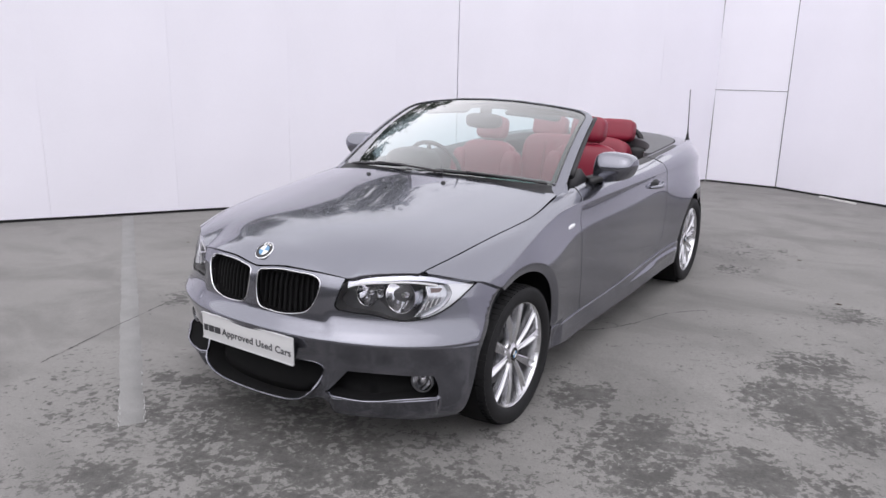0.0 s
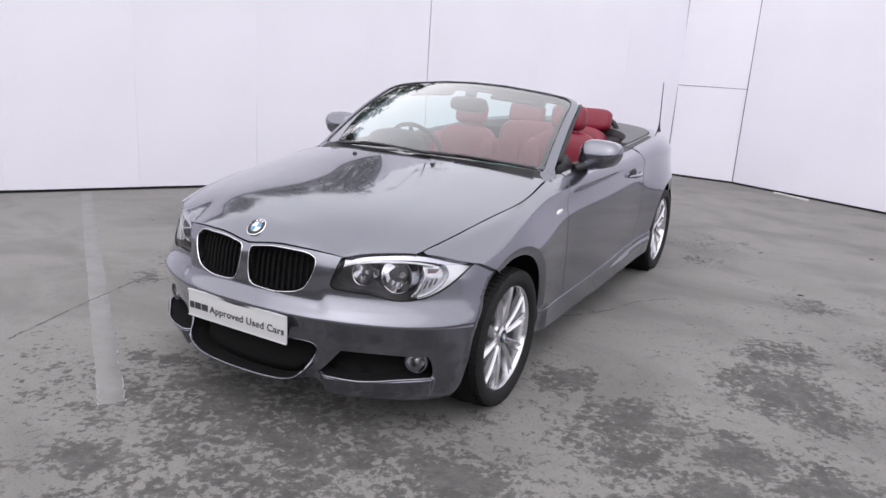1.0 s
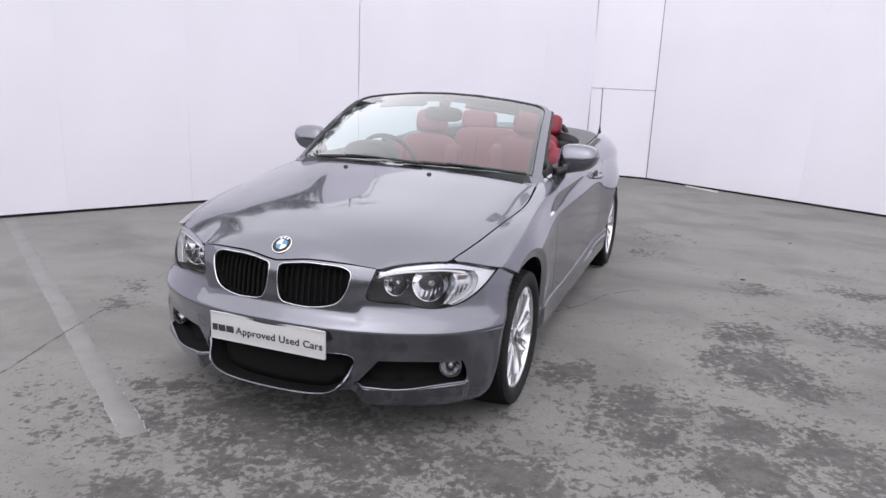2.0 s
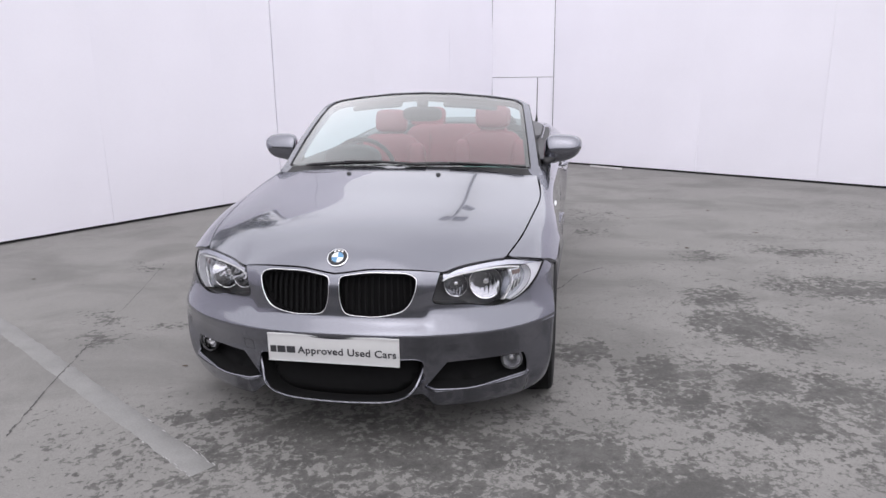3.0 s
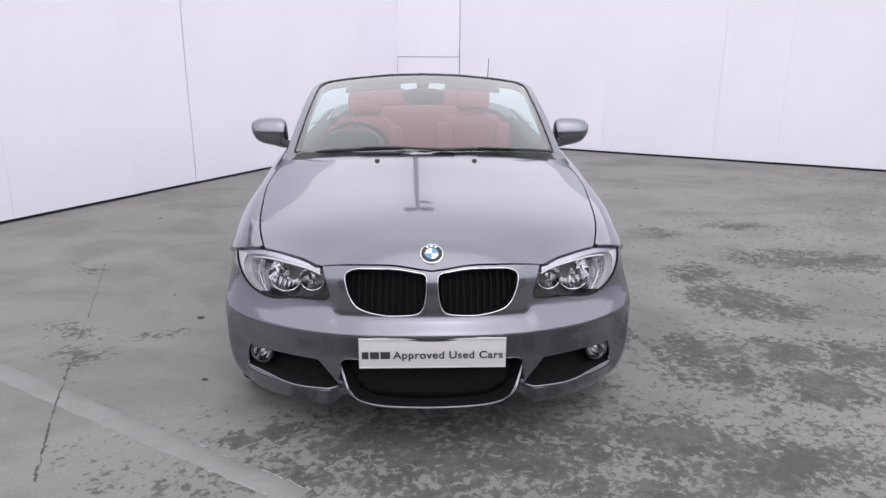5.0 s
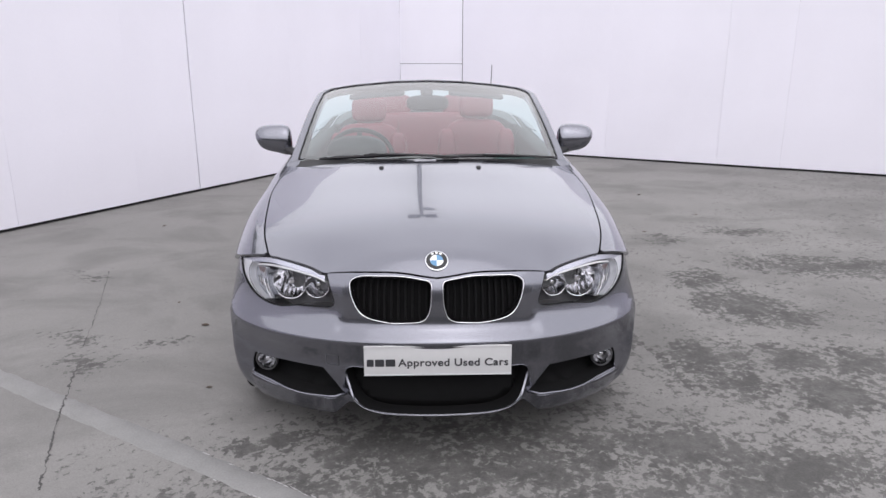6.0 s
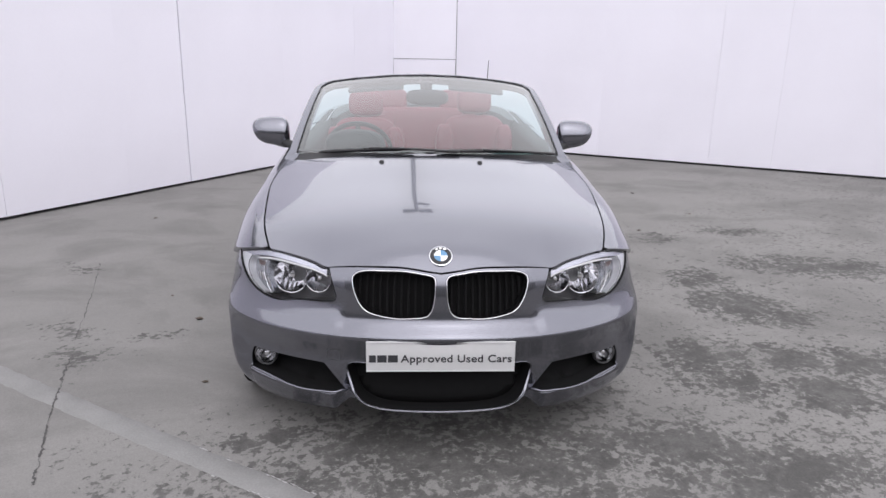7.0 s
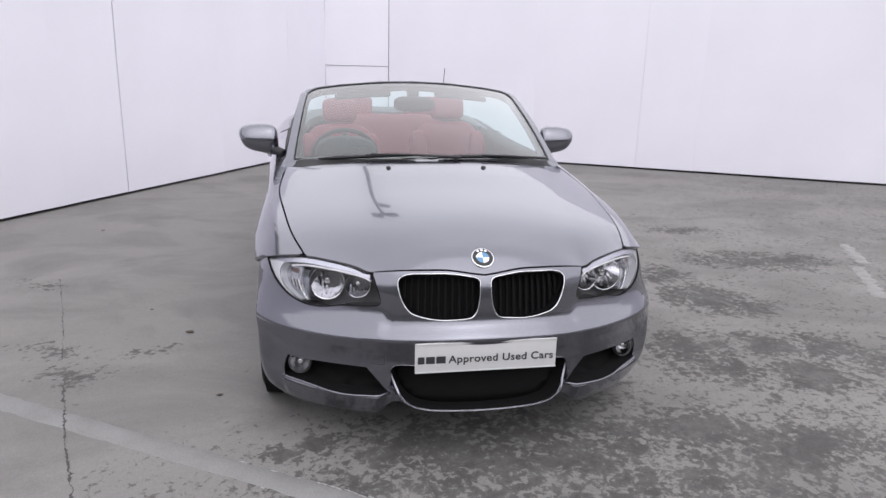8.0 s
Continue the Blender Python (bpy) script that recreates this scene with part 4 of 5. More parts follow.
quarter = join(top(1.965, 3.45), flank_at([(3.45, 0.8), (3.45, 0.5), (3.45, 0.24)]), flank_at([(3.2, 0.22), (3.0, 0.22)]), flank_at(arch(2.66, radians(-15), radians(173))), along(2.325, 1.94, 8), flank_at(smooth(DOOR_R, 24)[::-1] + (0.008, 0)))
sill = join(along(0.333, 2.328), np.c_[np.full(6, 2.34), np.linspace(5.9, 6.95, 6) * VS], np.c_[np.linspace(2.3, 0.34, 30), np.full(30, 6.95 * VS)])
_y = np.arange(0.25, 3.4, 0.011)
_sharp = np.concatenate([flank_at(np.c_[_y, shoulder(_y) + d]) for d in (-0.016, -0.008, -0.0035, 0.0, 0.0035, 0.008)])

_wheel = [np.concatenate([flank_at(np.c_[y0 + r * np.cos(g), HUB_Z + r * np.sin(g)]) for r in (ARCH_R + d for d in (0.007, 0.014, 0.021, 0.028, 0.034, 0.038, 0.042, 0.047))]) for y0, g in ((0.0, np.linspace(0.05, 2.05, 90)), (2.66, np.linspace(-0.1, 2.95, 120)))]


def skirt(y, v):
    """The sill's skin: the flank with a ridge that comes out of it towards the rear wheel."""
    p = flank(y, v)
    k = np.clip((p[..., 1] - 1.1) / 0.8, 0, 1) * np.clip((2.33 - p[..., 1]) / 0.1, 0, 1)
    d = p[..., 2] - (sill_z(p[..., 1]) - 0.048)
    p[..., 0] += 0.020 * k * np.exp(-np.where(d > 0, d / 0.022, -d / 0.06))
    return p


doors = []
for mir in (False, True):
    part("front_wing", panel("front_wing", flank, wing, step=0.018, mirror=mir, extra=np.concatenate([_sharp, _wheel[0]])), PAINT, car)
    doors.append(part("door", panel("door", flank, door, step=0.026, mirror=mir, extra=_sharp), PAINT, car))
    part("rear_wing", panel("rear_wing", flank, quarter, step=0.022, mirror=mir, extra=np.concatenate([_sharp, _wheel[1]])), PAINT, car)
    part("sill", panel("sill", skirt, sill, step=0.014, lift=0.006, mirror=mir), PAINT, car)
    sx = -1 if mir else 1
    # black strips sunk in the door gaps, to darken them like deep shade
    for line in (flank_at(smooth(DOOR_F, 40) + (0.004, 0)), flank_at(smooth(DOOR_R, 40) + (0.004, 0)), along(0.36, 2.30, 60)):
        run = (flank(line[:, 0], line[:, 1]) - (0.0075, 0, 0)) * (sx, 1, 1)
        part("door_seal", tube(run, 0.0055, 6), SEALGAPBLACK, car, "black strip that deepens the shade in the door gap")
    for y0 in (0.0, 2.66):
        part("wheel_arch_liner", lathe([(0.345, sx * 0.80), (0.352, sx * 0.70), (0.352, sx * 0.50), (0.0, sx * 0.50)], 40, "x", (0, y0, HUB_Z + 0.01)), VOID, car)

# windscreen: glass in a painted frame
def screen(a, b):
    s, t = np.asarray(a) / 0.62, np.asarray(b) / 0.75
    q = s * s
    x = s * (0.672 + (0.582 - 0.672) * t)
    y = (0.405 + 0.20 * q) * (1 - t) + (1.13 + 0.06 * q) * t - 0.010 * 4 * t * (1 - t)
    z = (0.948 - 0.030 * q) * (1 - t) + (1.306 - 0.056 * q) * t + 0.020 * 4 * t * (1 - t)
    return np.stack([x, y, z], -1)


def hoop(half, rise, corner, low=0.0):
    """An arch-shaped outline with rounded upper corners."""
    a = np.linspace(0, math.pi / 2, 12)
    q = join([(0, low), (half, low)], np.c_[np.full(10, half), np.linspace(low + 0.02, rise - corner, 10)], np.c_[half - corner + corner * np.cos(a), rise - corner + corner * np.sin(a)], [(half - corner - 0.12, rise), (0.2, rise), (0, rise)])
    return both(q)


heart = (0, 1.6, 0.4)
outer, inner, clear = hoop(0.650, 0.753, 0.088, -0.01), hoop(0.612, 0.737, 0.074, 0.012), hoop(0.590, 0.697, 0.060, 0.040)
frame_part = part("windscreen_frame", panel("windscreen_frame", screen, outer, [inner], step=0.03, depth=0.05, heart=heart), PAINT, car, "grey painted windscreen frame")
pane = part("windscreen", panel("windscreen", screen, hoop(0.616, 0.740, 0.076, 0.0), depth=0.0, step=0.05, heart=heart, lift=-0.003), SCREEN, car, "clear slightly green windscreen")
pane.visible_shadow = False
part("screen_border", panel("screen_border", screen, hoop(0.616, 0.740, 0.076, 0.0), [clear], depth=0.0, step=0.04, heart=heart, lift=-0.006), material("frit", (0.016, 0.016, 0.017), 0.6, grain=0.1), pane, "dark printed border")
for sx in (1, -1):
    foot = np.array([(0.600, 0.03), (0.654, 0.03), (0.664, -0.02), (0.668, -0.065), (0.635, -0.075), (0.605, -0.02)]) * (sx, 1)
    part("pillar_foot", panel("pillar_foot", screen, foot, step=0.02, depth=0.03, heart=heart, lift=-0.003), PAINT, frame_part)
edge = screen(*inner.T)
part("screen_gasket", tube(edge + (0, 0, 0.001), 0.0028, 6, closed=True), GLOSSBLACK, frame_part, "black rubber gasket")
part("header_trim", panel("header_trim", screen, both([(0, 0.690), (0.48, 0.690), (0.52, 0.72), (0.50, 0.745), (0, 0.748)]), step=0.05, depth=0.0, lift=-0.03, heart=heart), DASH, frame_part)
for sx in (1, -1):
    bb = np.linspace(0.10, 0.70, 16)
    line = screen(np.full(16, 0.640 * sx), bb) + (0, 0.052, -0.012)
    part("window_seal", tube(line, np.linspace(0.020, 0.011, 16), 8), BLACK, frame_part, "black rubber window seal")
    tri = [(0.700, 0.69, 0.895), (0.708, 0.93, 0.912), (0.690, 0.845, 0.985), (0.676, 0.80, 0.975)]
    v = [(x * sx, y, z) for x, y, z in tri] + [((x - 0.02) * sx, y, z) for x, y, z in tri]
    f = [(0, 1, 2, 3), (7, 6, 5, 4)] + [(k, k + 4, (k + 1) % 4 + 4, (k + 1) % 4) for k in range(4)]
    part("mirror_triangle", shaped("mirror_triangle", v, f if sx > 0 else [q[::-1] for q in f]), BLACK, frame_part, "black plastic corner piece")
# scuttle under the screen
_a = both(smooth(BONNET_REAR, 30)[::-1])[:59]
_u = np.linspace(-1, 1, 59)
_front = bonnet(np.linspace(-0.69, 0.69, 59), np.interp(np.abs(np.linspace(-0.69, 0.69, 59)), [0, 0.3, 0.5, 0.63, 0.692], [0.409, 0.426, 0.460, 0.504, 0.560])) + (0, 0.004, -0.014)
_back = screen(_u * 0.625, np.full(59, 0.02)) + (0, 0, -0.008)
rows = [_front + (0, 0, -0.03), _front, _front * 0.5 + _back * 0.5 + (0, 0, -0.006), _back]
part("scuttle", shaped("scuttle", np.concatenate(rows), [(r * 59 + i, r * 59 + i + 1, (r + 1) * 59 + i + 1, (r + 1) * 59 + i) for r in range(3) for i in range(58)]), BLACK, car, "black plastic scuttle under the windscreen")


def on_screen(pts, up):
    p = np.asarray(pts, float)
    n = normals(screen, p)
    n *= np.sign(n[:, 2:3])
    return screen(p[:, 0], p[:, 1]) + up * n


for blade, arm in (([(-0.50, 0.004), (-0.36, 0.016), (-0.20, 0.026), (-0.07, 0.030)], [(0.13, 0.004), (0.02, 0.012), (-0.12, 0.022), (-0.27, 0.024)]),
                   ([(0.03, 0.014), (0.17, 0.020), (0.32, 0.022), (0.44, 0.018)], [(0.58, 0.000), (0.50, 0.006), (0.38, 0.014), (0.24, 0.020)])):
    wiper = part("wiper", tube(on_screen(smooth(arm, 14), 0.017), np.linspace(0.012, 0.008, 14), 8, flat=0.6), BLACK, car, "black windscreen wiper")
    part("wiper_blade", tube(on_screen(smooth(blade, 18), 0.008), np.interp(np.linspace(0, 1, 18), [0, 0.15, 0.85, 1], [0.005, 0.0105, 0.0105, 0.005]), 6), GLOSSBLACK, wiper)
    p = smooth(blade, 18)[9]
    part("blade_clip", moved(block((-0.022, -0.006, -0.005), (0.022, 0.006, 0.005), 0.002), Matrix.Translation(on_screen([p], 0.013)[0])), BLACK, wiper)
for sx in (1, -1):
    c = bonnet(np.array([0.228 * sx]), np.array([0.285]))[0]
    part("washer_jet", moved(lathe([(0, 0.010), (0.008, 0.009), (0.012, 0.003), (0.013, -0.004)], 16, "z"), Matrix.Translation(c)), BLACK, bonnet_part)

# roundel on the bonnet
_q = np.array([[0.0, -0.656]])
_c, _n = bonnet(*_q.T)[0], normals(bonnet, _q)[0]
_n = _n * np.sign(_n[2])
_at = Matrix.Translation(_c) @ Vector(_n).to_track_quat("Z", "Y").to_matrix().to_4x4()
badge = part("roundel", moved(lathe([(0, 0.003), (0.036, 0.003), (0.038, 0.006), (0.041, 0.005), (0.042, -0.004)], 48, "z"), _at), CHROME, bonnet_part, "round enamel badge in black, white and blue")


def sector(r0, r1, a0, a1, h, n=14):
    v, f = [], []
    for i in range(n + 1):
        a = a0 + (a1 - a0) * i / n
        v += [(r0 * math.cos(a), r0 * math.sin(a), h), (r1 * math.cos(a), r1 * math.sin(a), h)]
    return shaped("sector", v, [(2 * i, 2 * i + 1, 2 * i + 3, 2 * i + 2) for i in range(n)])


for a0 in (0.32, 0.46, 0.60):
    part("ring_mark", moved(sector(0.0275, 0.0345, (a0 - 0.045) * math.pi * 1.09, (a0 + 0.045) * math.pi * 1.09, 0.0072, 6), _at), WHITE, badge)
part("badge_ring", moved(sector(0.0245, 0.0375, 0, 2 * math.pi, 0.0066, 48), _at), GLOSSBLACK, badge)
for i in range(4):
    part("badge_quarter", moved(sector(0.0, 0.0235, i * math.pi / 2, (i + 1) * math.pi / 2, 0.0068), _at), WHITE if i % 2 else BLUE, badge)

# plate
part("plate_holder", block((-0.225, -0.767, 0.366), (0.225, -0.715, 0.462), 0.006), BLACK, car)
plate = part("number_plate", block((-0.26, -0.776, 0.358), (0.26, -0.768, 0.469), 0.003), PLATEWHITE, car, "white showroom plate with black printing")
for lo, hi in (((-0.26, -0.779, 0.464), (0.26, -0.7755, 0.4695)), ((-0.26, -0.779, 0.3575), (0.26, -0.7755, 0.362))):
    part("plate_rim", block(lo, hi, 0.001), PLATEWHITE, plate)
for i, (x0, x1) in enumerate(((-0.250, -0.226), (-0.221, -0.189), (-0.184, -0.150))):
    part("printed_bar", block((x0, -0.7775, 0.3925), (x1, -0.7758, 0.4190), 0.0), PRINT, plate)
txt = bpy.data.curves.new("print", "FONT")
txt.body, txt.size, txt.extrude, txt.offset = "Approved Used Cars", 0.0395, 0.0006, 0.0008
txt.space_character = 1.06
tmp = new("print", txt)
bpy.context.view_layer.update()
letters = bpy.data.meshes.new_from_object(tmp.evaluated_get(bpy.context.evaluated_depsgraph_get()))
bpy.data.objects.remove(tmp)
_w = max(v.co.x for v in letters.vertices) - min(v.co.x for v in letters.vertices)
part("lettering", moved(letters, Matrix.Translation((-0.139, -0.7765, 0.3925)) @ Matrix.Rotation(math.pi / 2, 4, "X") @ Matrix.Diagonal((0.389 / _w, 1, 1, 1))), PRINT, plate)


def rounded(centre, radii, e=0.6, turn=None, n=28, shear=None):
    """A superellipsoid: e near 0 is boxy, 1 is round."""
    v, f = [], []
    pw = lambda c: math.copysign(abs(c) ** e, c)
    m = n // 2
    for j in range(m + 1):
        la = -math.pi / 2 + math.pi * j / m
        for i in range(n):
            lo = 2 * math.pi * i / n
            p = Vector((pw(math.cos(la)) * pw(math.cos(lo)) * radii[0], pw(math.cos(la)) * pw(math.sin(lo)) * radii[1], pw(math.sin(la)) * radii[2]))
            if shear:
                p = shear(p)
            v.append(p)
    for j in range(m):
        for i in range(n):
            f.append((j * n + i, j * n + (i + 1) % n, (j + 1) * n + (i + 1) % n, (j + 1) * n + i))
    me = shaped("rounded", v, f)
    bm = bmesh.new()
    bm.from_mesh(me)
    bmesh.ops.remove_doubles(bm, verts=bm.verts, dist=1e-5)
    bmesh.ops.recalc_face_normals(bm, faces=bm.faces)
    for q in bm.faces:
        q.smooth = True
    bm.to_mesh(me)
    bm.free()
    return moved(me, Matrix.Translation(centre) @ (turn or Matrix()))


# door mirrors, handles, repeaters
for sx, dr, cx in ((1, doors[0], 0.824), (-1, doors[1], 0.848)):
    turn = Matrix.Rotation(radians(-10 * sx), 4, "Z")
    def cap_form(p):
        """Full and flat above a crease, drawn in below it and towards the foot."""
        u, w = p.x * sx / 0.098, p.z / 0.078
        fall = max(0.0, 0.12 - w)
        y = (p.y - 0.010) * (1 - 0.10 * fall) + 0.020 * u
        z = p.z * ((1.0 - 0.06 * u - 0.10 * max(0, u) ** 2) if w > 0.12 else (1.0 - 0.20 * u))
        y += (0.034 * max(0.0, w - 0.12) - 0.005 * fall) * (0.5 - 0.5 * p.y / 0.064)
        return Vector((p.x * (1 - 0.10 * fall) - sx * 0.016 * fall, y - 0.004 * math.exp(-((w - 0.14) / 0.06) ** 2), z))

    cap = rounded((cx * sx, 0.988, 0.990), (0.098, 0.064, 0.076), 0.54, turn, 56, shear=cap_form)
    mirror = part("door_mirror", cap, PAINT, dr, "grey painted door mirror with a crease across its cap")
    shell = rounded(((cx - 0.050) * sx, 0.985, 0.932), (0.066, 0.042, 0.028), 0.72, turn @ Matrix.Rotation(radians(-16 * sx), 4, "Y"), 28)
    part("mirror_shell", shell, PAINT, mirror, "grey painted lower shell")
    part("mirror_glass", moved(rounded((0, 0, 0), (0.080, 0.004, 0.048), 0.5), Matrix.Translation(((cx + 0.004) * sx, 1.042, 0.990)) @ Matrix.Rotation(radians(-14 * sx), 4, "Z")), CHROME, mirror)
    part("mirror_arm", tube(smooth([(0.712 * sx, 0.90, 0.915), (0.745 * sx, 0.93, 0.928), ((cx - 0.04) * sx, 0.975, 0.950)], 8), [0.03, 0.03, 0.029, 0.029, 0.03, 0.032, 0.034, 0.036], 12, flat=0.7), BLACK, mirror, "black mirror foot")
    q = flank_at([(1.72, 0.805)])
    p0 = flank(*q.T)[0] * (sx, 1, 1)
    # no hollow is cut: a black swelling stands in for its shade
    part("handle_recess", rounded(p0 + (-0.004 * sx, 0.03, 0.008), (0.012, 0.075, 0.028), 0.8), BLACK, dr)
    q = flank_at([(1.66, 0.800), (1.72, 0.802), (1.80, 0.806), (1.87, 0.812)])
    h = flank(*q.T) * (sx, 1, 1) + np.array([(0.004, 0, 0), (0.030, 0, 0), (0.034, 0, 0), (0.012, 0, 0)]) * (sx, 1, 1)
    part("door_handle", tube(smooth(h, 14), [0.008, 0.012, 0.014, 0.015, 0.015, 0.015, 0.015, 0.015, 0.015, 0.015, 0.014, 0.013, 0.011, 0.008], 10, flat=0.8), PAINT, dr, "grey painted door handle")
    q = flank_at([(0.52, 0.752)])
    p0 = flank(*q.T)[0] * (sx, 1, 1)
    part("side_repeater", rounded(p0, (0.008, 0.040, 0.010), 0.80, Matrix.Rotation(radians(6), 4, "X")), LAMPCLEAR, car, "clear oval side repeater lamp")

# rear: folded roof cover, boot lid, tail
deck_z = nspline([2.0, 2.4, 2.7, 2.95, 3.2, 3.45, 3.62], [0.965, 1.000, 1.024, 1.030, 1.020, 0.992, 0.950])


def deck(x, y):
    ex, ez, mz = edge_x(np.minimum(y, 3.5)), edge_z(np.minimum(y, 3.5)), deck_z(y)
    q = np.clip(np.abs(x) / ex, 0, 1.1)
    return np.stack([x + 0 * y, y + 0 * x, mz - (mz - ez) * q ** 2.5], -1)


cover = both(join(smooth([(0, 2.62), (0.25, 2.60), (0.46, 2.52), (0.56, 2.36), (0.60, 2.12)], 24), [(0.625, 2.10)], smooth([(0.645, 2.12), (0.645, 2.45), (0.62, 2.72), (0.50, 2.95), (0.25, 3.04), (0, 3.06)], 30)))
part("roof_cover", panel("roof_cover", deck, cover, step=0.035, depth=0.05, lift=0.004, heart=(0, 2.8, 0)), CLOTH, car, "dark grey cover over the folded roof")
boot = both(join(smooth([(0, 3.07), (0.25, 3.05), (0.51, 2.96), (0.632, 2.72), (0.657, 2.45), (0.657, 2.10)], 30), [(0.657, 2.02)], np.c_[edge_x(np.linspace(2.02, 3.45, 30)) - 0.001, np.linspace(2.02, 3.45, 30)], smooth([(0.45, 3.52), (0.3, 3.57), (0, 3.60)], 12)))
part("boot_lid", panel("boot_lid", deck, boot, step=0.035, depth=0.02, heart=(0, 2.8, 0)), PAINT, car)
_vv = np.linspace(0, 7 * VS, 200)
_fx = flank(np.full(200, 3.45), _vv)


def tail(a, z):
    w = np.interp(-np.asarray(z), -_fx[:, 2], _fx[:, 0])
    return np.stack([w * np.sin(a), 3.45 + 0.16 * (1 - np.abs(np.sin(a)) ** 2.2) * (1 - 0.6 * np.clip((z - 0.9) / 0.07, 0, 1)) + 0 * z, z + 0 * a], -1)


part("rear_bumper", panel("rear_bumper", tail, join([(-1.56, 0.24)], np.c_[np.linspace(-1.56, 1.56, 40), np.full(40, 0.24)], np.c_[np.linspace(1.56, -1.56, 40), np.full(40, 0.955)]), grid=(0.08, 0.05), depth=0.0, heart=(0, 3, 0.5)), PAINT, car)
# floor plates, plus unseen dark blocks that keep light out of the body gaps
part("underbody", merged("underbody", block((-0.70, 0.30, 0.17), (0.70, 2.95, 0.24), 0.02), block((-0.50, 2.9, 0.18), (0.50, 3.45, 0.235), 0.02), block((-0.46, -0.45, 0.19), (0.46, 0.32, 0.3), 0.02), block((-0.60, 2.62, 0.24), (0.60, 2.95, 0.93), 0.03), block((-0.47, 2.9, 0.245), (0.47, 3.42, 0.925), 0.03), block((-0.66, 0.34, 0.24), (0.66, 0.62, 0.84), 0.03)), VOID, car)
foot = deck(np.array([0.56]), np.array([3.32]))[0]
aerial = part("aerial", tube([foot + (0, 0, -0.004), foot + (0, -0.004, 0.02), foot + (0.001, -0.012, 0.06)], [0.017, 0.011, 0.005], 10), BLACK, car, "thin black whip aerial")
part("whip", tube([foot + (0.001, -0.012, 0.055), foot + (0.003, -0.04, 0.20), foot + (0.006, -0.08, 0.385)], [0.0042, 0.0036, 0.003], 8), BLACK, aerial)

# wheels
def wheel(x, y):
    """A tyre with grooved tread on a rim of five pairs of spokes, its face outwards."""
    sx = 1 if x > 0 else -1
    tyre = lathe([(0.240, -0.090), (0.248, -0.099), (0.268, -0.106), (0.292, -0.105), (0.305, -0.100), (0.3125, -0.091), (0.3145, -0.052), (0.308, -0.050), (0.308, -0.043), (0.3155, -0.041), (0.316, -0.016), (0.309, -0.014), (0.309, -0.006),
                  (0.316, -0.004), (0.316, 0.004), (0.309, 0.006), (0.309, 0.014), (0.316, 0.016), (0.3155, 0.041), (0.308, 0.043), (0.308, 0.050), (0.3145, 0.052), (0.3125, 0.091), (0.305, 0.100), (0.292, 0.105), (0.268, 0.106), (0.248, 0.099), (0.240, 0.090)], 80, "x")
    w = part("wheel", tyre, RUBBER, car, "black tyre on a silver double-spoke alloy wheel")
    w.location, w.scale = (x, y, (0.276 if x > 0 and y < 1 else 0.302)), (1, 0.955, 0.955)
    lugs = []
    for k in range(70):
        a = 2 * math.pi * k / 70
        for s0 in (-1, 1):
            b = block((-0.022, -0.0095, -0.014), (0.022, 0.0095, 0.0035), 0.0)
            lugs.append(moved(b, Matrix.Rotation(a + 0.02 * s0, 4, "X") @ Matrix.Translation((s0 * 0.076, 0, 0.3125)) @ Matrix.Rotation(radians(9 * s0), 4, "Y")))
    tagged(part("tread", merged("tread", *lugs), RUBBER, w), kind="stuff")
    f = 0.082 * sx
    part("rim", lathe([(0.205, -0.09 * sx), (0.210, 0.0), (0.214, f - 0.012 * sx), (0.220, f + 0.004 * sx), (0.229, f + 0.009 * sx), (0.233, f + 0.004 * sx), (0.231, f - 0.004 * sx), (0.226, -0.09 * sx)], 72, "x"), ALLOY, w, "silver rim")
    part("brake_disc", lathe([(0.0, -0.012 * sx), (0.15, -0.012 * sx), (0.152, -0.03 * sx), (0, -0.03 * sx)], 40, "x"), DULL, w)
    part("barrel", lathe([(0.0, -0.06 * sx), (0.209, -0.06 * sx)], 40, "x"), VOID, w)
    for k in range(5):
        for d in (-1, 1):
            a0 = 2 * math.pi * k / 5 + math.pi / 2 + 0.12
            inner_a, outer_a = a0 + d * 0.25, a0 + d * 0.285
            verts, faces = [], []
            rr = np.linspace(0.040, 0.217, 9)
            for r in rr:
                u = (r - 0.04) / 0.177
                a = inner_a + (outer_a - inner_a) * u
                half = 0.0115 + 0.0115 * u + 0.003 * math.sin(math.pi * u)
                rise = f + sx * (0.004 - 0.020 * (1 - u) ** 2 - 0.006 * u)
                c, s = math.cos(a), math.sin(a)
                for off, hh in ((-half, -0.026), (-half * 0.85, -0.003), (-half * 0.55, 0.0), (0, -0.013), (half * 0.55, 0.0), (half * 0.85, -0.003), (half, -0.026)):
                    verts.append((rise + sx * hh, r * c - off * s, r * s + off * c))
            for i in range(8):
                for j in range(6):
                    q = i * 7 + j
                    faces.append((q, q + 1, q + 8, q + 7))
            me = shaped("spoke", verts, faces)
            bm = bmesh.new()
            bm.from_mesh(me)
            bmesh.ops.recalc_face_normals(bm, faces=bm.faces)
            bm.to_mesh(me)
            bm.free()
            me.set_sharp_from_angle(angle=radians(35))
            part("spoke", me, ALLOY, w)
    hubcap = part("hub", lathe([(0.0, f - 0.010 * sx), (0.030, f - 0.010 * sx), (0.034, f - 0.014 * sx), (0.060, f - 0.020 * sx), (0.068, f - 0.034 * sx), (0.068, f - 0.06 * sx)], 40, "x"), ALLOY, w)
    part("centre_cap", lathe([(0.0, f - 0.006 * sx), (0.026, f - 0.007 * sx), (0.029, f - 0.011 * sx)], 32, "x"), GLOSSBLACK, hubcap, "round centre cap")
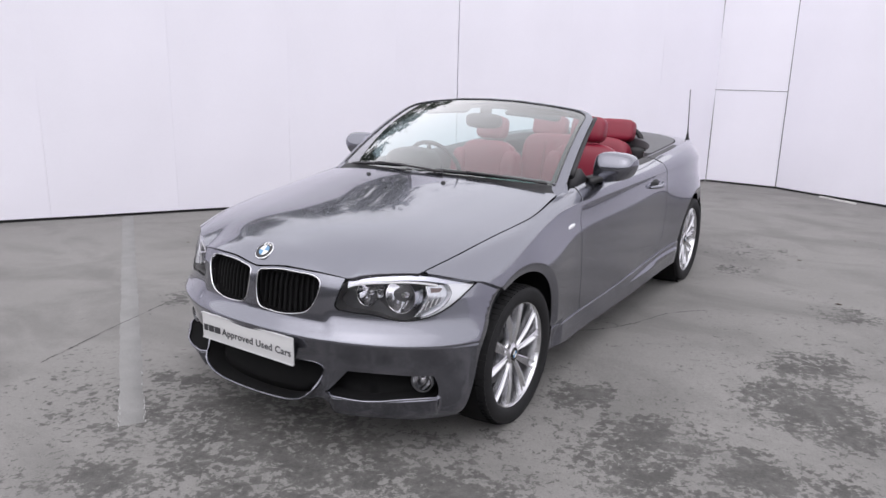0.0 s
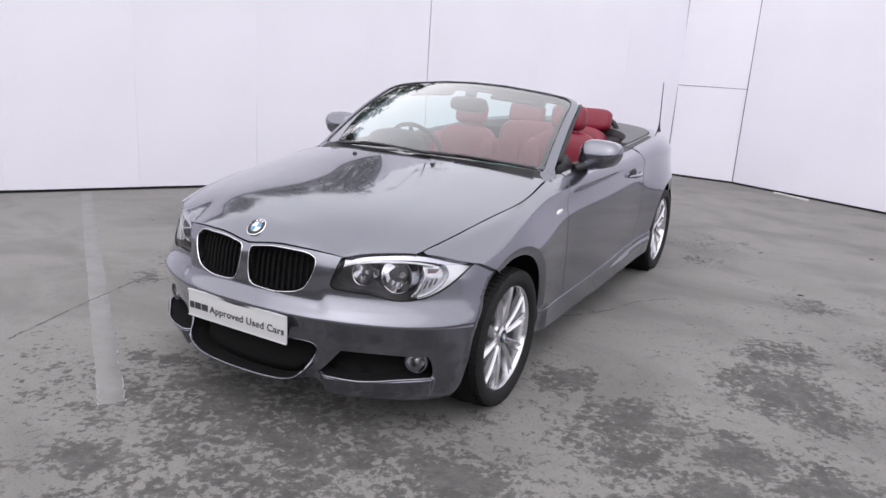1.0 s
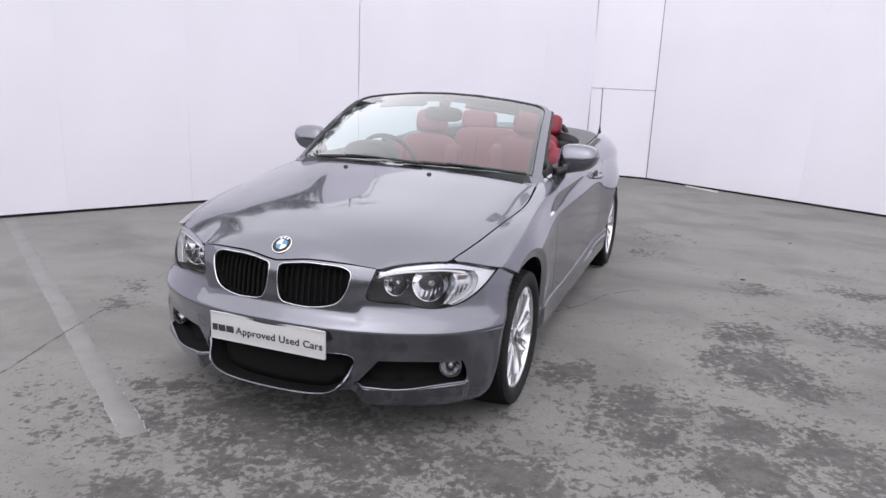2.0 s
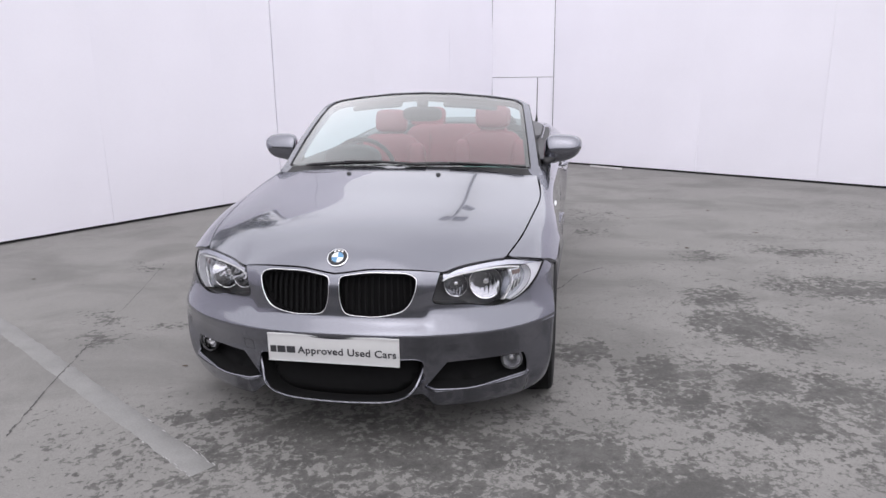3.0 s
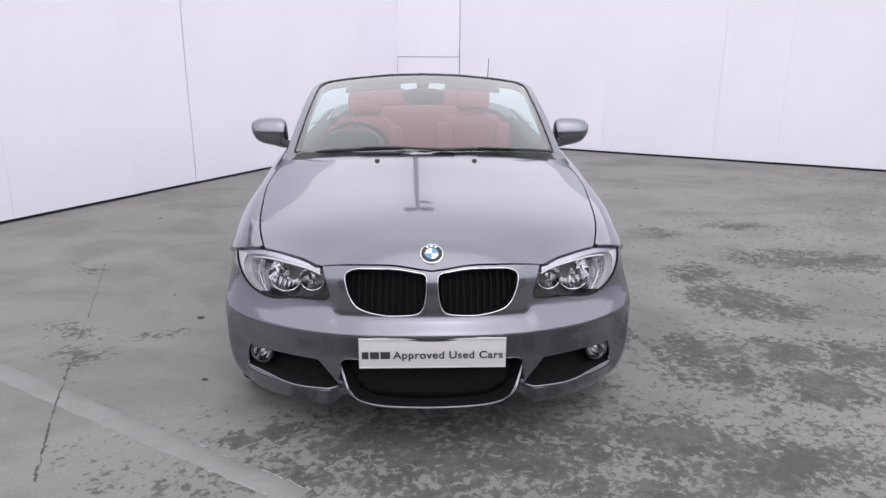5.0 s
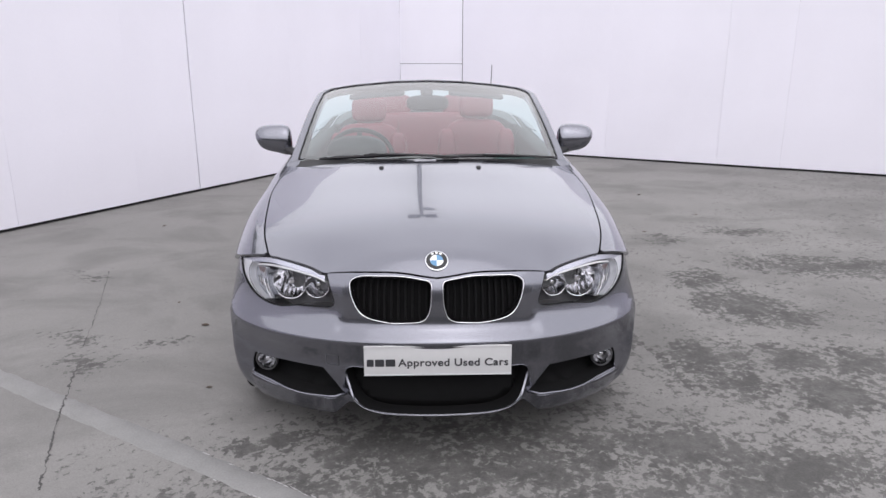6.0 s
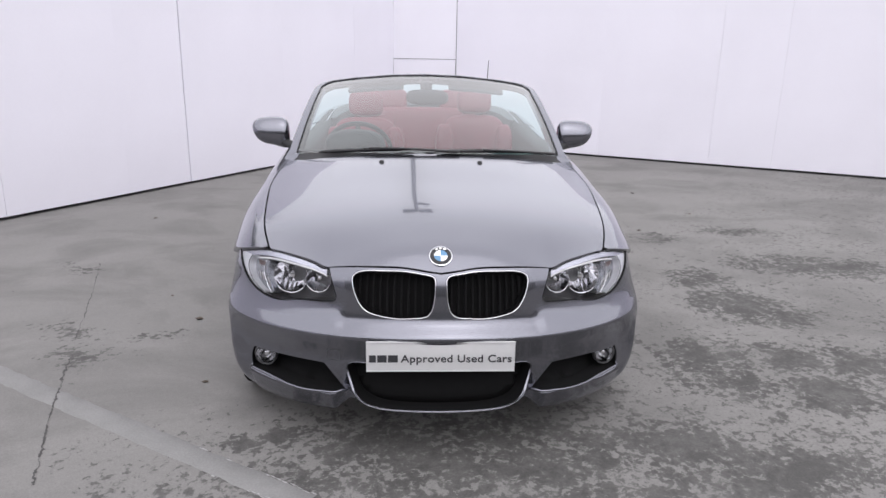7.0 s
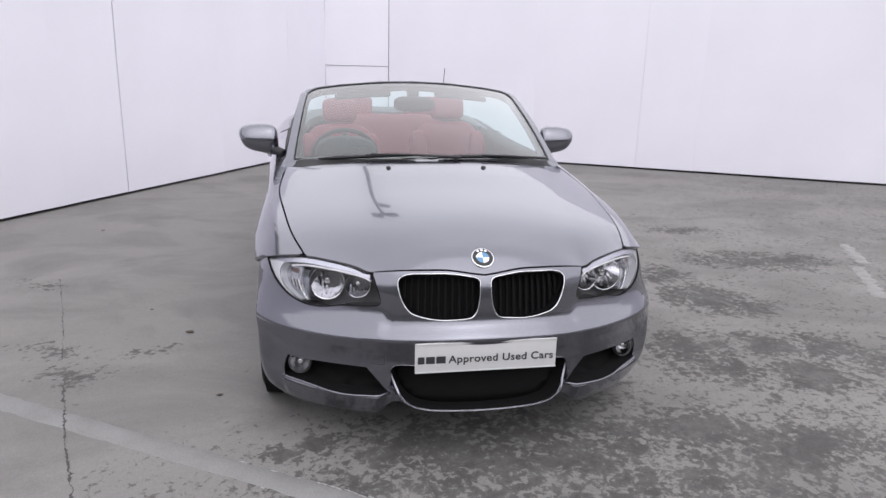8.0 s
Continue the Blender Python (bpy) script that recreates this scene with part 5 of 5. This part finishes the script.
    to_face = Matrix.Translation((f - 0.0052 * sx, 0, 0)) @ Matrix.Rotation(radians(90 * sx), 4, "Y")
    for i in range(4):
        part("cap_quarter", moved(sector(0.0, 0.016, i * math.pi / 2, (i + 1) * math.pi / 2, 0.0), to_face), BLUE if i % 2 else WHITE, hubcap)
    for k in range(5):
        a = 2 * math.pi * k / 5 + 0.12 - math.pi / 2
        part("wheel_bolt", lathe([(0.0, f - 0.016 * sx), (0.009, f - 0.016 * sx), (0.010, f - 0.03 * sx)], 8, "x", (0, 0.046 * math.cos(a), 0.046 * math.sin(a))), DULL, hubcap)
    for ob in w.children_recursive:
        if ob.name.split(".")[0] != "tread":
            ob.data.transform(Matrix.Diagonal((1, 1.07, 1.07, 1)))
    return w


for x in (0.712, -0.712):
    for y in (0.01, 2.66):
        wheel(x, y)

# ---- cabin ----
part("cabin_floor", block((-0.64, 0.6, 0.24), (0.64, 2.7, 0.27), 0.0), VOID, car, "dark cabin floor")
dash = part("dashboard", merged("dashboard", rounded((0, 0.80, 0.80), (0.66, 0.26, 0.105), 0.45, Matrix.Rotation(radians(-4), 4, "X"))), DASH, car, "anthracite dashboard")
part("binnacle", rounded((-0.385, 0.91, 0.915), (0.165, 0.13, 0.095), 0.75), DASH, dash, "instrument cowl")
part("centre_console", block((-0.11, 0.85, 0.27), (0.11, 1.7, 0.56), 0.03), DASH, car)
_sw = Matrix.Translation((-0.380, 1.135, 0.862)) @ Matrix.Rotation(radians(-66), 4, "X")
a = np.linspace(0, 2 * math.pi, 49)[:-1]
wheel_rim = part("steering_wheel", moved(tube(np.c_[0.182 * np.cos(a), 0.182 * np.sin(a), 0 * a], 0.0135, 10, closed=True), _sw), BLACK, car, "black leather steering wheel")
part("airbag", moved(rounded((0, -0.01, -0.015), (0.075, 0.065, 0.03), 0.7), _sw), BLACK, wheel_rim)
for p in ((-0.165, 0.01), (0.165, 0.01), (0.0, -0.165)):
    part("wheel_spoke", moved(tube([(0.3 * p[0], 0.3 * p[1], -0.012), (p[0], p[1], -0.002)], [0.022, 0.014], 8, flat=0.45), _sw), BLACK, wheel_rim)
part("steering_column", tube([(-0.385, 1.10, 0.82), (-0.385, 0.9, 0.76)], 0.05, 12), BLACK, wheel_rim)


def seat(x, y, name, label, low, high, width, head, head_y, lean):
    """A leather seat: cushion, backrest with bolsters, headrest on posts."""
    s = part(name, rounded((x, y - 0.22, low), (width / 2, 0.27, 0.085), 0.5), LEATHER, car, label)
    h = (high - low) / 2
    tilt = Matrix.Rotation(radians(-lean), 4, "X")
    mid = Vector((x, y + 0.02, low + h))
    part("backrest", rounded(mid, (width / 2 - 0.025, 0.075, h), 0.48, tilt, 36), LEATHER, s)
    for sx in (1, -1):
        part("bolster", rounded(mid + Vector((sx * (width / 2 - 0.045), -0.03, -0.03)), (0.060, 0.085, h - 0.03), 0.55, tilt, 24), LEATHER, s)
        part("headrest_post", tube([(x + sx * 0.07, head_y + 0.01, high - 0.05), (x + sx * 0.07, head_y, head)], 0.006, 8), CHROME, s)
    rest = part("headrest", rounded((x, head_y, head), (0.112, 0.055, 0.082), 0.5, tilt, 36), LEATHER, s, "padded red leather headrest")
    part("headrest_seam", rounded((x, head_y - 0.002, head - 0.034), (0.1135, 0.0565, 0.003), 0.5, tilt, 28), SEAM, rest)
    return s


for sx in (1, -1):
    seat(0.332 if sx > 0 else -0.381, 1.755, "front_seat", "red leather front seat with headrest", 0.47, 1.025 if sx > 0 else 0.998, 0.48, 1.110 if sx > 0 else 1.079, 1.825 if sx > 0 else 1.86, 13)
    rest = part("rear_headrest", rounded((0.255 * sx + 0.008, 2.52, 1.066), (0.136, 0.055, 0.078), 0.42, Matrix.Rotation(radians(-14), 4, "X"), 32), LEATHER, car, "red leather rear headrest")
    part("headrest_seam", rounded((0.255 * sx + 0.008, 2.518, 1.040), (0.1375, 0.0565, 0.003), 0.42, Matrix.Rotation(radians(-14), 4, "X"), 28), SEAM, rest)
    part("roll_bar", tube(smooth([(0.145 * sx + 0.008, 2.61, 0.86), (0.165 * sx + 0.008, 2.60, 1.04), (0.28 * sx + 0.008, 2.60, 1.08), (0.395 * sx + 0.008, 2.60, 1.04), (0.415 * sx + 0.008, 2.61, 0.86)], 20), 0.02, 8), BLACK, car, "black roll bar behind the rear seat")
    # door and side trims, from the sill of the window inwards and down
    for y0, y1, name in ((0.74, 1.955, "door_trim"), (1.965, 2.55, "side_trim")):
        ys = np.linspace(y0, y1, 20)
        prof = [(0.0, -0.001), (-0.03, 0.006), (-0.07, 0.002), (-0.095, -0.03), (-0.10, -0.16), (-0.085, -0.24), (-0.10, -0.40), (-0.10, -0.60)]
        v = [((edge_x(yy) + dx) * sx, yy, edge_z(yy) + dz) for dx, dz in prof for yy in ys]
        f = [(r * 20 + i, r * 20 + i + 1, (r + 1) * 20 + i + 1, (r + 1) * 20 + i) for r in range(len(prof) - 1) for i in range(19)]
        if sx < 0:
            f = [q[::-1] for q in f]
        part(name, shaped(name, v, [q[::-1] for q in f]), DASH, doors[0 if sx > 0 else 1] if name == "door_trim" else car)
bench = part("rear_bench", rounded((0, 2.14, 0.50), (0.60, 0.28, 0.09), 0.4), LEATHER, car, "red leather rear bench")
part("backrest", rounded((0.008, 2.38, 0.755), (0.405, 0.085, 0.265), 0.32, Matrix.Rotation(radians(-13), 4, "X"), 40), LEATHER, bench)
for x in (-0.2, 0.2):
    part("backrest_seam", rounded((x, 2.372, 0.742), (0.004, 0.087, 0.246), 0.32, Matrix.Rotation(radians(-13), 4, "X"), 24), SEAM, bench)
for sx in (1, -1):
    part("rear_side_panel", block((min(0.42 * sx, 0.62 * sx), 1.98, 0.40), (max(0.42 * sx, 0.62 * sx), 2.54, 0.85), 0.03), DASH, car, "dark trim panel beside the rear bench")
part("parcel_shelf", block((-0.62, 2.50, 0.80), (0.62, 2.72, 0.955), 0.03), BLACK, car)
inside_mirror = part("rear_view_mirror", rounded((0.005, 1.055, 1.180), (0.116, 0.022, 0.044), 0.62), BLACK, car, "black interior rear-view mirror")
for sx in (1, -1):
    visor = both([(0, 0.0), (0.15, 0.0), (0.165, 0.012), (0.165, 0.050), (0, 0.052)]) + np.array((0.30 * sx, 0.668))
    part("sun_visor", panel("sun_visor", screen, visor, step=0.04, depth=0.012, lift=-0.045, heart=(0, 1.6, 0.4)), CLOTH, frame_part, "folded grey sun visor")
part("mirror_stem", tube([(0, 1.075, 1.20), (0, 1.09, 1.255)], [0.03, 0.035], 10), BLACK, inside_mirror)

# the car stands a little askew: its axis drifts to its right towards the rear
for ob in car.children_recursive:
    if ob.type != "MESH":
        continue
    m = ob.matrix_basis.copy()
    up = ob.parent
    while up is not None:
        m = up.matrix_basis @ m
        up = up.parent
    back = m.inverted()
    co = np.empty(3 * len(ob.data.vertices))
    ob.data.vertices.foreach_get("co", co)
    co = co.reshape(-1, 3) @ np.array(m.to_3x3()).T + np.array(m.translation)
    co[:, 0] -= np.clip(0.024 * (co[:, 1] + 0.75), 0, 0.042) * (0.8 - co[:, 0]) / 1.6
    co = co @ np.array(back.to_3x3()).T + np.array(back.translation)
    ob.data.vertices.foreach_set("co", co.ravel())
    ob.data.update()

# ---- on the ground: faded marking, cracks, litter ----
def strip(name, a, b, width, mat, label, rag=0.012, h=0.003, seed=1):
    """A thin ragged band laid on the ground from a to b."""
    r = random.Random(seed)
    a, b = Vector((*a, 0)), Vector((*b, 0))
    d = (b - a).normalized()
    s = Vector((-d.y, d.x, 0))
    n = max(6, int((b - a).length / 0.035))
    v, f = [], []
    for i in range(n + 1):
        p = a + (b - a) * (i / n)
        for k in (1, -1):
            off = width / 2 + r.uniform(-rag, rag)
            v += [p + s * k * off + Vector((0, 0, h)), p + s * k * (off + 0.004) + Vector((0, 0, -0.002))]
    for i in range(n):
        q = 4 * i
        f += [(q + 2, q, q + 4, q + 6), (q, q + 1, q + 5, q + 4), (q + 3, q + 2, q + 6, q + 7)]
    ob = new(name, shaped(name, v, [t[::-1] for t in f]))
    ob.data.materials.append(mat)
    return tagged(ob, label, "marking", kind="structure")


def crack(name, pts, width, seed):
    """A dark ragged crack along a bent line."""
    r = random.Random(seed)
    p = smooth(pts, 40 * (len(pts) - 1))
    t = np.gradient(p, axis=0)
    t /= np.linalg.norm(t, axis=1)[:, None]
    v, f, jig = [], [], 0.0
    for i, (q, d) in enumerate(zip(p, t)):
        jig = 0.6 * jig + r.gauss(0, 0.0022)
        w = max(0.0008, width * (0.3 + abs(r.gauss(0, 0.8))) * (0.25 if (i // 9) % 4 == 3 else 1))
        n = np.array([-d[1], d[0]])
        for k in (1, -1):
            e = q + n * (jig + k * w)
            v.append((e[0], e[1], 0.0015 + float(level(e[0], e[1]))))
    for i in range(len(p) - 1):
        f.append((2 * i, 2 * i + 1, 2 * i + 3, 2 * i + 2))
    ob = new(name, shaped(name, v, f))
    ob.data.materials.append(CRACK)
    return tagged(ob, "dark ragged crack across the concrete yard", "crack", kind="structure")


CRACK = material("crack_dirt", (0.065, 0.063, 0.062), 0.95, grain=0.3, scale=60)
CHALK = material("chipped_paint_edge", (0.34, 0.336, 0.332), 0.85, grain=0.4, scale=120, bump=0.3)
strip("marking_line", (-0.445, -1.015), (-4.35, 1.50), 0.100, FADED, "faded pale parking line on the concrete", 0.005, 0.001, 2)
_d = Vector((-4.35 + 0.445, 1.50 + 1.015)).normalized()
_n = Vector((-_d.y, _d.x))
_r = random.Random(21)
cv, cf = [], []
for k in (1, -1):
    at = 0.0
    while at < 0.55:
        ln, wd = _r.uniform(0.010, 0.04), _r.uniform(0.0012, 0.0032)
        p = Vector((-0.445, -1.015)) + _n * (k * 0.05 + _r.uniform(-0.004, 0.004)) + _d * at
        ring = [p, p + _d * ln * 0.4 + _n * wd, p + _d * ln + _n * _r.uniform(-0.003, 0.003), p + _d * ln * 0.6 - _n * wd]
        n = len(cv)
        cv += [(q.x, q.y, 0.0022) for q in ring] + [(q.x, q.y, -0.001) for q in ring]
        cf += [(n + 3, n + 2, n + 1, n)] + [(n + a, n + (a + 1) % 4, n + 4 + (a + 1) % 4, n + 4 + a) for a in range(4)]
        at += ln + (0.0 if at < 0.2 else _r.uniform(0.0, 0.14) * (1 + 2 * at))
chips = new("marking_edge", shaped("marking_edge", cv, cf))
chips.data.materials.append(CHALK)
tagged(chips, "chipped white edge of the faded line", "marking", kind="structure")
strip("marking_line", (3.83, 2.06), (3.55, 1.50), 0.090, PALELINE, "faded pale parking line on the concrete", 0.02, 0.001, 4)
strip("marking_line", (3.43, 1.42), (3.04, 0.74), 0.085, PALELINE, "faded pale parking line on the concrete", 0.02, 0.001, 6)
crack("crack", [(-1.72, 0.12), (-1.61, -0.24), (-1.5, -0.57), (-1.38, -0.9)], 0.0042, 3)
crack("crack", [(-2.22, 1.67), (-1.93, 0.79), (-1.80, 0.36)], 0.0020, 5)
crack("crack", [(1.12, 1.99), (0.94, 1.77), (0.85, 1.52), (0.72, 1.28), (0.45, 1.0)], 0.0040, 8)

LATHWHITE = material("flaking_white_paint", (0.62, 0.61, 0.60), 0.6, grain=0.15, scale=60, stain=0.2, stain_scale=8)
lath = part("lath", block((-0.265, -0.012, 0.0), (0.265, 0.012, 0.020), 0.003), LATHWHITE, None)
lath.matrix_world = Matrix.Translation((1.375, 7.44, 0.001)) @ Matrix.Rotation(math.atan2(-0.30, 0.41), 4, "Z")
tagged(lath, "short white painted lath lying beside the hoarding", "lath")
LEAF = material("dead_leaf", (0.07, 0.05, 0.035), 0.8, grain=0.3, scale=80)


def leaf(x, y, size, turn):
    """A curled dead leaf."""
    v, f = [], []
    for i in range(7):
        u = i / 6
        w = size * 0.32 * math.sin(math.pi * min(0.97, u + 0.03))
        z = 0.004 + size * 0.25 * (u - 0.5) ** 2
        v += [(size * (u - 0.5), -w, z + w * 0.3), (size * (u - 0.5), 0, z), (size * (u - 0.5), w, z + w * 0.3)]
    for i in range(6):
        for k in (0, 1):
            q = 3 * i + k
            f.append((q, q + 1, q + 4, q + 3))
    v += [(a, b, c + 0.0015) for a, b, c in v]
    f = [t[::-1] for t in f] + [tuple(t + 21 for t in q) for q in f]
    ob = new("leaf", shaped("leaf", v, f))
    ob.data.materials.append(LEAF)
    ob.matrix_world = Matrix.Translation((x, y, -0.002)) @ Matrix.Rotation(turn, 4, "Z")
    return tagged(ob, "small curled dead leaf on the concrete", "leaf", "leaves on the ground")


_r = random.Random(11)
for x, y in ((-1.25, 0.62), (-1.02, -0.15), (-1.55, 0.95), (1.9, 2.6), (2.4, 3.2), (1.5, 3.9), (2.9, 2.4), (3.3, 3.4), (1.75, 4.9), (-2.4, 2.9), (-2.9, 1.2), (2.2, 4.3), (4.1, 3.6)):
    leaf(x + _r.uniform(-0.1, 0.1), y + _r.uniform(-0.1, 0.1), _r.uniform(0.025, 0.05), _r.uniform(0, 6.28))

# ---- beyond the hoarding, seen in the car's paint and glass: trees and a floodlight mast ----
BARK = material("bark", (0.06, 0.05, 0.045), 0.9, grain=0.4, scale=20, bump=0.5)
NEEDLE = material("dark_needles", (0.035, 0.05, 0.03), 0.8, grain=0.4, scale=5)
STEEL = material("galvanised_steel", (0.16, 0.165, 0.17), 0.6, 0.3, grain=0.1)


def tree(x, y, height, spread, seed, label):
    """A bare tree: a tapered trunk with limbs and twigs."""
    r = random.Random(seed)
    t = new("tree")
    t.location = (x, y, 0)
    tagged(t, label, "tree")
    trunk = smooth([(0, 0, -0.1), (r.uniform(-0.1, 0.1), 0.05, height * 0.4), (r.uniform(-0.2, 0.2), 0, height)], 14)
    wood = [tube(trunk, np.linspace(0.16, 0.02, 14), 10)]
    for i in range(30):
        u = 0.22 + 0.76 * i / 30
        base = Vector(trunk[int(u * 13)])
        az = i * 2.4 + r.uniform(-0.4, 0.4)
        ln = spread * (1.15 - u) * r.uniform(0.6, 1.15) + 0.4
        tip = base + Vector((math.cos(az) * ln, math.sin(az) * ln, ln * r.uniform(-0.05, 0.5)))
        mid = base.lerp(tip, 0.5) + Vector((0, 0, ln * r.uniform(-0.02, 0.12)))
        limb = smooth([base, mid, tip], 8)
        wood.append(tube(limb, np.linspace(0.07 * (1.2 - u), 0.014, 8), 5))
        for k in range(9):
            a = Vector(limb[r.randint(2, 7)])
            b = a + Vector((r.uniform(-1, 1), r.uniform(-1, 1), r.uniform(-0.6, 0.5))).normalized() * ln * r.uniform(0.15, 0.42)
            wood.append(tube([a, a.lerp(b, 0.5) + Vector((0, 0, -0.03)), b], [0.024, 0.018, 0.008], 4))
    part("trunk", merged("trunk", *wood), BARK, t)
    return t


def conifer(x, y, height, spread, seed, label):
    """A dense dark conifer: a tapered trunk, rising limbs, sprays of needles with a ragged outline."""
    r = random.Random(seed)
    t = new("conifer")
    t.location = (x, y, 0)
    tagged(t, label, "tree")
    trunk = smooth([(0, 0, -0.1), (r.uniform(-0.1, 0.1), 0.05, height * 0.4), (r.uniform(-0.1, 0.1), 0, height * 0.97)], 14)
    wood, cv, cf = [tube(trunk, np.linspace(0.17, 0.02, 14), 10)], [], []
    for i in range(70):
        u = 0.16 + 0.83 * i / 70
        base = Vector(trunk[int(u * 13)])
        az = i * 2.39996 + r.uniform(-0.3, 0.3)
        ln = spread * (1.0 - 0.80 * max(0.0, u - 0.45) / 0.55) * r.choice((0.6, 0.85, 1.0, 1.15, 1.4))
        tip = base + Vector((math.cos(az) * ln, math.sin(az) * ln, ln * r.uniform(0.05, 0.45)))
        limb = smooth([base, base.lerp(tip, 0.5) + Vector((0, 0, -0.06 * ln)), tip], 9)
        wood.append(tube(limb, np.linspace(0.04 * (1.2 - u), 0.006, 9), 5))
        for k in range(20):
            a = Vector(limb[r.randint(2, 8)])
            b = a + Vector((r.gauss(0, 0.5) + math.cos(az), r.gauss(0, 0.5) + math.sin(az), r.gauss(0.05, 0.45))).normalized() * r.uniform(0.25, 0.75)
            d0 = (b - a)
            for _ in range(7):
                c = a.lerp(b, r.uniform(0.0, 1.0))
                d = (d0.normalized() + Vector((r.gauss(0, 0.6), r.gauss(0, 0.6), r.gauss(-0.15, 0.5)))).normalized() * r.uniform(0.12, 0.30)
                q = d.cross(Vector((r.gauss(0, 1), r.gauss(0, 1), r.gauss(0, 1)))).normalized() * r.uniform(0.02, 0.05)
                n = len(cv)
                cv += [c, c + d * 0.5 + q, c + d, c + d * 0.5 - q]
                cf.append((n, n + 1, n + 2, n + 3))
    part("trunk", merged("trunk", *wood), BARK, t)
    tagged(part("crown", shaped("crown", cv, cf), NEEDLE, t), kind="stuff")
    return t


for i, (x, y, high) in enumerate(((-11.0, 3.2, 6.7), (-10.4, 5.5, 7.8), (-9.1, 7.5, 7.2), (-8.0, 9.4, 7.7))):
    conifer(x, y, high, 2.0, 31 + i, "dense dark conifer in a row behind the white hoarding")
tree(-6.4, 10.9, 7.9, 1.9, 7, "bare leafless tree behind the white hoarding")

mast = new("floodlight_mast")
mast.location = (-0.20, 9.7, 0)
tagged(mast, "tall steel mast with twin floodlights behind the hoarding", "lamp post")
part("post", tube([(0, 0, 0), (0, 0, 4), (0, 0, 7.6)], [0.085, 0.072, 0.060], 14), STEEL, mast)
part("cross_arm", tube([(-0.45, -0.02, 7.42), (0.45, -0.02, 7.42)], 0.035, 8), STEEL, mast)
for x, lean in ((-0.27, -4), (0.29, 5)):
    head = part("floodlight", moved(block((-0.21, -0.07, -0.27), (0.21, 0.07, 0.27), 0.03), Matrix.Translation((x, -0.12, 7.44)) @ Matrix.Rotation(radians(lean), 4, "Y") @ Matrix.Rotation(radians(20), 4, "X")), DULL, mast)
    part("bracket", tube([(x, 0, 7.42), (x, -0.1, 7.44)], 0.03, 6), STEEL, head)
low = part("floodlight", moved(block((-0.17, -0.06, -0.10), (0.17, 0.06, 0.10), 0.03), Matrix.Translation((0.25, -0.10, 6.45)) @ Matrix.Rotation(radians(-22), 4, "Y")), DULL, mast)
part("bracket", tube([(0, 0, 6.36), (0.14, -0.06, 6.42)], 0.025, 6), STEEL, low)
